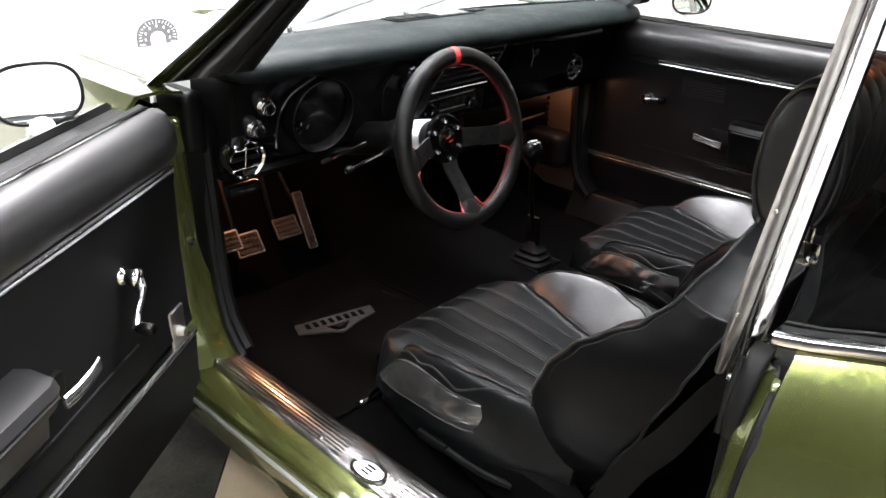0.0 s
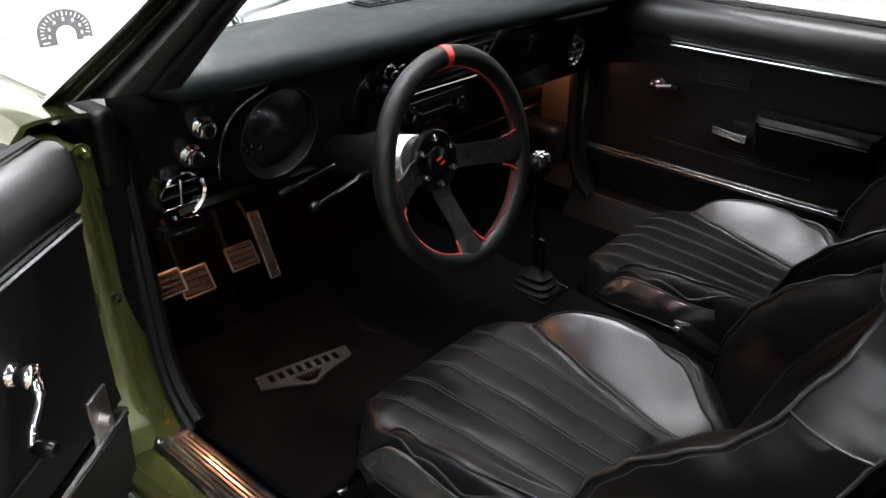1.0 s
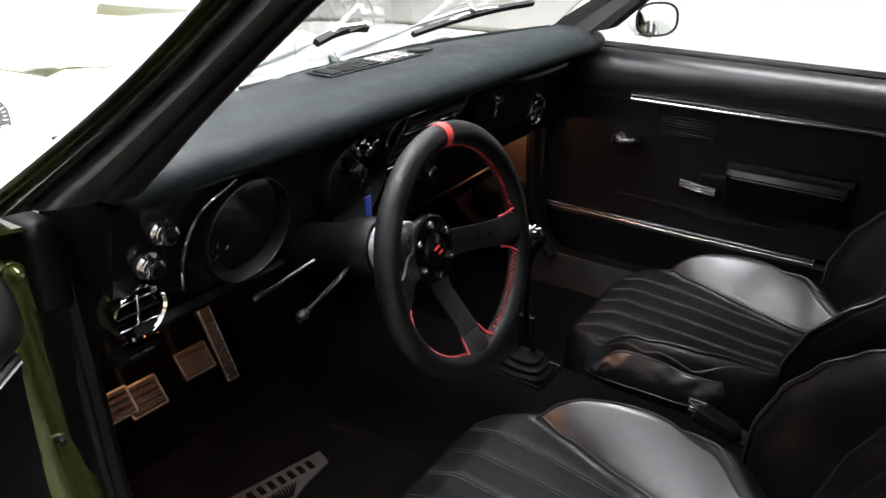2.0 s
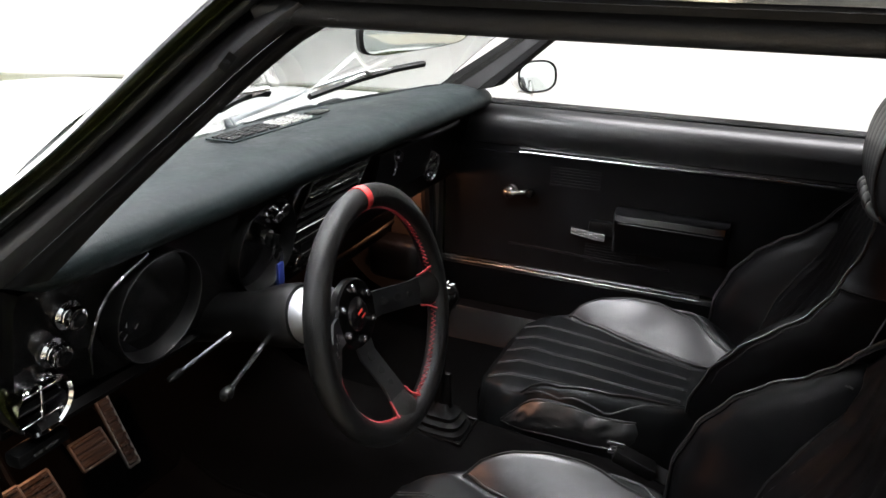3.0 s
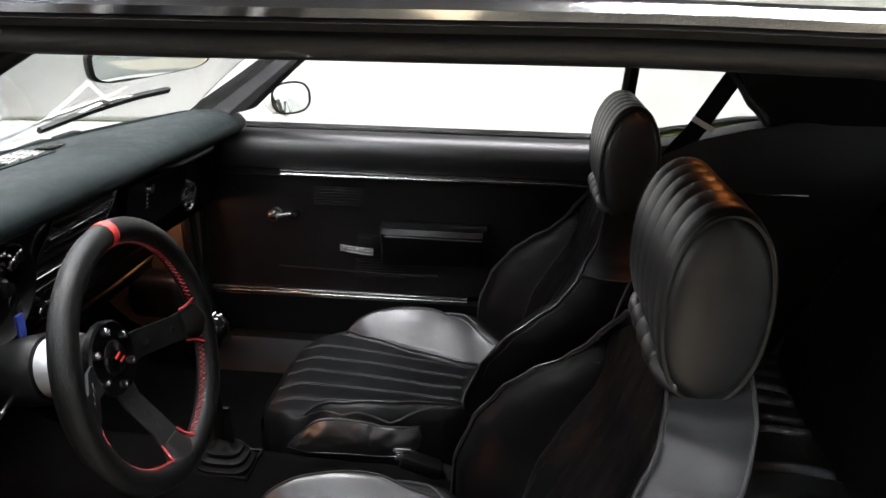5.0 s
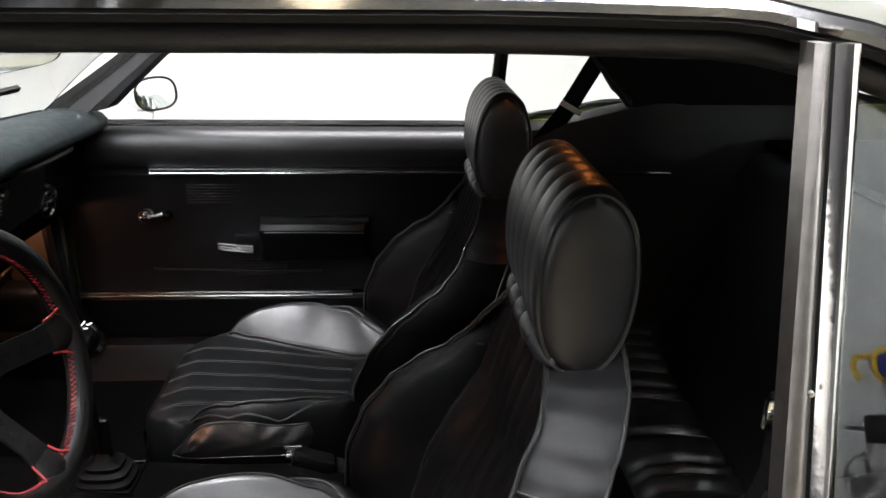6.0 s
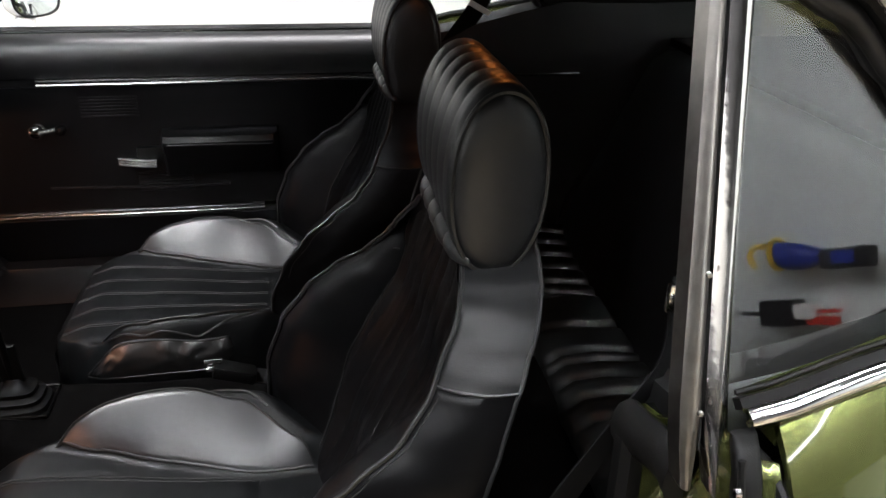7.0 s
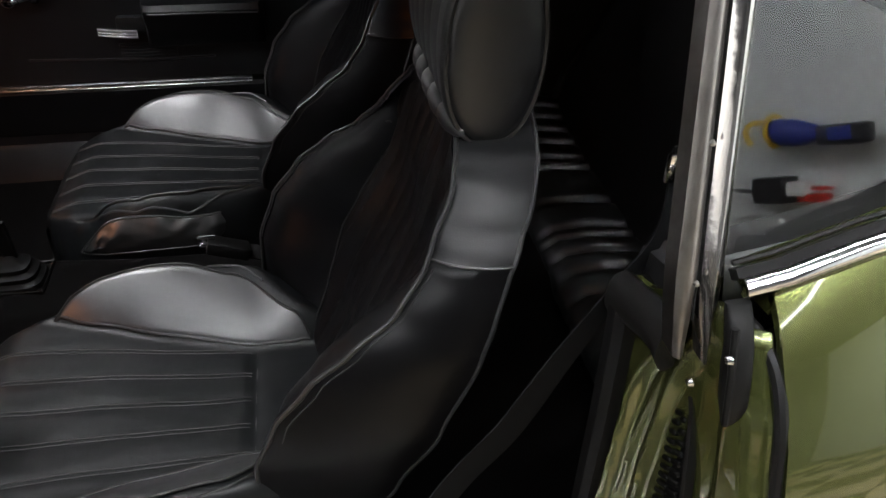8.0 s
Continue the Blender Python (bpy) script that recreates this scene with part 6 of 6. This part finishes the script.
pb, line = shoulder_belt("black shoulder belt with white adjuster by the passenger quarter window", [(0.640, -1.02, 1.20), (0.668, -0.955, 1.10), (0.675, -0.885, 0.975), (0.672, -0.83, 0.90), (0.655, -0.74, 0.76), (0.62, -0.66, 0.55)], 0.044, (1, 0.1, 0.0))
q, d = Vector((0.668, -0.893, 0.982)), (Vector((0.675, -0.885, 0.975)) - Vector((0.668, -0.955, 1.10))).normalized()
acr = d.cross(Vector((1, 0.1, 0))).normalized()
turn = Matrix((acr, d, acr.cross(d))).transposed()
part("adjuster", block(q + Vector((-0.004, 0, 0)), (0.060, 0.013, 0.006), 0.0028, 3, turn), WHITE_PRINT, pb, "white belt adjuster")

# ---- interior mirror ----
rm = thing("interior_mirror", (0.0, 0.04, 1.25), "black framed interior mirror hanging from the windscreen header", "mirror")
mm = Matrix.Translation((-0.026, 0.066, 1.169)) @ pose(0, 0, 0, 88, 0, -29) @ pose(0, 0, 0, 0, 0, 4)
def mirror_outline(f, h):
    return [mm @ Vector((0.104 * f * math.copysign(abs(math.cos(a)) ** 0.45, math.cos(a)), 0.027 * f * math.copysign(abs(math.sin(a)) ** 0.5, math.sin(a)), h)) for a in steps(0, 2 * math.pi, 41)[:-1]]
part("case", loft([mirror_outline(f, h) for f, h in ((0.95, 0.004), (1.0, 0.002), (1.0, -0.008), (0.92, -0.020), (0.6, -0.026))]), PLASTIC, rm, "black mirror case")
part("glass", loft([mirror_outline(0.945, 0.001), mirror_outline(0.945, 0.005), mirror_outline(0.2, 0.0052)]), MIRROR, rm, "silvered glass")
part("stem", tube(bend([mm @ Vector((0.0, 0.0, -0.02)), (-0.01, 0.04, 1.20), (0.0, -0.02, 1.262)], 5), 0.006, 8), CHROME, rm, "chrome stem")

# ---- wipers ----


def wiper(pivot, tip, p0, p1, label):
    w = thing("windscreen_wiper", pivot, label, "wiper", "wipers")
    a, b, p0, p1 = Vector(pivot), Vector(tip), Vector(p0), Vector(p1)
    part("pivot_cap", turned([(0.0, 0.020), (0.010, 0.018), (0.014, 0.008), (0.015, 0.0)], Matrix.Translation(a) @ pose(0, 0, 0, -25, 0, 0), 16), CHROME, w, "chrome pivot cap")
    mid = a.lerp(b, 0.5) + Vector((0, 0, 0.010))
    part("arm", tube(bend([a + Vector((0, 0, 0.012)), mid, b], 6), [0.0055 - 0.0002 * k for k in range(13)], 8), ALLOY, w, "steel wiper arm")
    bl = part("blade", ribbon(bend([p0, p0.lerp(p1, 0.35) + Vector((0, 0, 0.006)), p0.lerp(p1, 0.7) + Vector((0, 0, 0.006)), p1], 5), 0.010, (0, -0.5, 0.85), 0.010), RUBBER, w, "black wiper blade")
    part("bridge", tube(bend([p0.lerp(p1, 0.12), p0.lerp(p1, 0.5) + Vector((0, 0, 0.014)), p0.lerp(p1, 0.88)], 5), 0.003, 6), STEEL, bl)
    part("link", tube([p0.lerp(p1, 0.5) + Vector((0, 0, 0.012)), b], 0.004, 6), STEEL, bl)


wiper((0.037, 0.488, 0.968), (0.204, 0.285, 1.066), (0.151, 0.378, 1.016), (0.423, 0.256, 1.056), "wiper with steel arm resting on the windscreen")
wiper((-0.32, 0.500, 0.962), (-0.128, 0.272, 1.081), (-0.223, 0.294, 1.063), (-0.096, 0.296, 1.068), "second wiper with steel arm on the windscreen")

# ---- bonnet rev counter ----
tach = thing("bonnet_rev_counter", (-0.565, 0.70, 0.945), "rev counter in a white bonnet pod facing the driver", "rev counter")


def arch(w, h, leg, n=17):
    """Half an ellipse on two short legs, in the plane across the car."""
    return [(w, -leg)] + [(w * math.cos(a), h * math.sin(a)) for a in steps(0, math.pi, n)] + [(-w, -leg)]


TX, TZ = -0.565, 0.962
part("housing", loft([[Vector((TX + x + dx, y, TZ + z)) for x, z in arch(w, h, 0.026)] for y, w, h, dx in ((0.655, 0.056, 0.044, 0.0), (0.660, 0.060, 0.048, 0.0), (0.74, 0.060, 0.044, 0.0), (0.86, 0.055, 0.028, 0.0), (0.98, 0.046, 0.0, 0.0))]), PAINT_WHITE, tach, "smooth white pod")
fm2 = Matrix.Translation((TX, 0.6535, TZ)) @ pose(0, 0, 0, 90, 0, 0)
part("dial", loft([[fm2 @ Vector((x, z, h)) for x, z in arch(0.047, 0.036, 0.020)] for h in (-0.006, 0.0015)]), DIAL_GREY, tach, "dark grey dial")
part("dial_centre", loft([[fm2 @ Vector((x, z - 0.006, h)) for x, z in arch(0.017, 0.015, 0.014, 13)] for h in (0.001, 0.003)]), WHITE_PRINT, tach)
part("dial_ticks", joined(*[block(fm2 @ Vector((0.040 * math.cos(a), 0.0305 * math.sin(a) - 0.001, 0.002)), (0.008 if k % 3 == 0 else 0.005, 0.0014, 0.001), 0, 1, fm2.to_3x3() @ Matrix.Rotation(a, 3, "Z")) for k, a in enumerate(steps(-0.2, math.pi + 0.2, 19))]), WHITE_PRINT, tach)
part("dial_numbers", joined(*[block(fm2 @ Vector((0.029 * math.cos(a), 0.022 * math.sin(a) - 0.002, 0.002)), (0.0035, 0.005, 0.001), 0, 1, fm2.to_3x3()) for a in steps(-0.2, math.pi + 0.2, 7)]), WHITE_PRINT, tach)
for side in (-1, 1):
    part("dial_bar", block(fm2 @ Vector((side * 0.036, -0.016, 0.002)), (0.012, 0.0025, 0.001), 0, 1, fm2.to_3x3()), WHITE_PRINT, tach)

# ---- amber lamp added for the orange stripe on the driver's headrest ----
stripe_source = thing("stripe_lamp", (-0.10, -0.78, 1.28), "small unseen amber lamp added for the headrest stripe", "lamp")
part("base", turned([(0.037, 0.0), (0.040, -0.006), (0.036, -0.012), (0.0, -0.012)], Matrix.Translation((-0.10, -0.78, 1.290)), 28), CHROME, stripe_source)
part("lens", turned([(0.030, -0.010), (0.028, -0.018), (0.016, -0.024), (0.0, -0.026)], Matrix.Translation((-0.10, -0.78, 1.290)), 28), STRIPE_LENS, stripe_source, "glowing amber lens")

# ---- what hangs on the wall across the room ----
def wall_glider():
    """A display piece: long blue body, yellow band and hook, dark tail block."""
    x, y, z = -4.42, -4.82, 2.05
    t = thing("wall_display", (x, -4.99, z), "blue and yellow display piece hanging on the grey wall", "wall display", "wall displays")
    part("bracket", block((x, y - 0.10, z), (0.06, 0.16, 0.06), 0.01), TOY_BLACK, t)
    part("body", loft([[Vector((x + dx, y + 0.10 * r * math.cos(a), z + 0.12 * r * math.sin(a) + dz)) for a in steps(0, 2 * math.pi, 17)[:-1]] for dx, r, dz in ((-0.42, 0.2, 0.04), (-0.36, 0.7, 0.03), (-0.18, 1.0, 0.0), (0.0, 0.95, -0.02), (0.16, 0.6, -0.03), (0.22, 0.3, -0.03))]), TOY_BLUE, t)
    part("tail", block((x + 0.44, y, z - 0.06), (0.46, 0.14, 0.17), 0.04), TOY_BLACK, t)
    part("tail_panel", block((x + 0.45, y + 0.072, z - 0.05), (0.22, 0.01, 0.10), 0.004), TOY_BLUE, t)
    part("band", tube([(x - 0.27, y + 0.108 * math.cos(a), z + 0.02 + 0.13 * math.sin(a)) for a in steps(0, 2 * math.pi, 21)[:-1]], 0.024, 8, True), TOY_YELLOW, t)
    part("hook", tube(bend([(x - 0.42, y, z + 0.10), (x - 0.55, y, z + 0.10), (x - 0.62, y, z + 0.02), (x - 0.56, y, z - 0.09)], 5), 0.026, 8), TOY_YELLOW, t, "yellow hook")
    t.rotation_euler, t.scale = (0, radians(15), 0), (0.87, 0.87, 0.87)


def wall_tool():
    x, y, z = -4.72, -4.85, 1.67
    t = thing("wall_display", (x, -4.99, z), "black, white and red tool hanging on the grey wall", "wall display", "wall displays")
    part("case", block((x - 0.12, y, z + 0.02), (0.36, 0.22, 0.24), 0.03), TOY_BLACK, t)
    part("lid", block((x + 0.17, y, z + 0.03), (0.20, 0.16, 0.13), 0.03), WHITE_PRINT, t)
    part("grip", block((x + 0.32, y, z - 0.05), (0.30, 0.10, 0.07), 0.02), RED_LENS, t)
    part("blade", block((x + 0.40, y, z + 0.03), (0.22, 0.05, 0.03), 0.008), RED_LENS, t)
    part("rod", tube([(x - 0.30, y, z), (x - 0.62, y, z + 0.02)], 0.02, 8), TOY_BLACK, t)
    t.rotation_euler, t.scale = (0, radians(15), 0), (0.85, 0.85, 0.85)


def wall_fan():
    x, y, z = -5.20, -4.88, 1.36
    t = thing("wall_fan", (x, -4.99, z), "round grey fan on the wall with a hanging cord", "fan")
    part("guard", tube([(x + 0.24 * math.cos(a), y, z + 0.24 * math.sin(a)) for a in steps(0, 2 * math.pi, 33)[:-1]], 0.012, 8, True), STEEL, t)
    part("motor", turned([(0.0, 0.10), (0.07, 0.09), (0.09, 0.0), (0.09, -0.1)], Matrix.Translation((x, y, z)) @ pose(0, 0, 0, 90, 0, 0), 20), TOY_BLACK, t)
    for k in range(5):
        a = 2 * math.pi * k / 5
        part("blade", block((x + 0.14 * math.cos(a), y, z + 0.14 * math.sin(a)), (0.16, 0.012, 0.09), 0.004, 1, pose(0, 0, 0, 20, -math.degrees(a), 0).to_3x3()), STEEL, t)
    part("cord", tube(bend([(x + 0.45, y - 0.05, z + 0.02), (x + 0.47, y - 0.05, z - 0.12), (x + 0.40, y - 0.05, z - 0.25), (x + 0.2, y - 0.05, z - 0.30)], 6), 0.010, 6), TOY_BLACK, t)


wall_glider()
wall_tool()
wall_fan()

# ---- floor tiles beside the car, laid cornerwise ----
TS = 0.61
tile_mesh = {}
for mname, mt in (("dark", TILE_BLACK), ("tan", TILE_TAN)):
    tile_mesh[mname] = mesh_of("tile", block((0, 0, 0), (TS - 0.003, TS - 0.003, 0.008), 0.0015, 1), mt)
for i in range(-12, 13):
    for j in range(-12, 13):
        # local axes run along x - y and x + y
        p2, q2 = -1.03 / math.sqrt(2) + (i + 0.5) * TS, -0.45 + (j + 0.5) * TS
        x, y = (p2 + q2) / math.sqrt(2), (q2 - p2) / math.sqrt(2)
        if FX0 + 0.3 < x < FX1 - 0.3 and FY0 + 0.3 < y < FY1 - 0.3:
            t = new("tile", tile_mesh["dark" if (i + j) % 2 else "tan"])
            t.location, t.rotation_euler = (x, y, GROUND - 0.006), (0, 0, radians(45))
            t.parent = floor
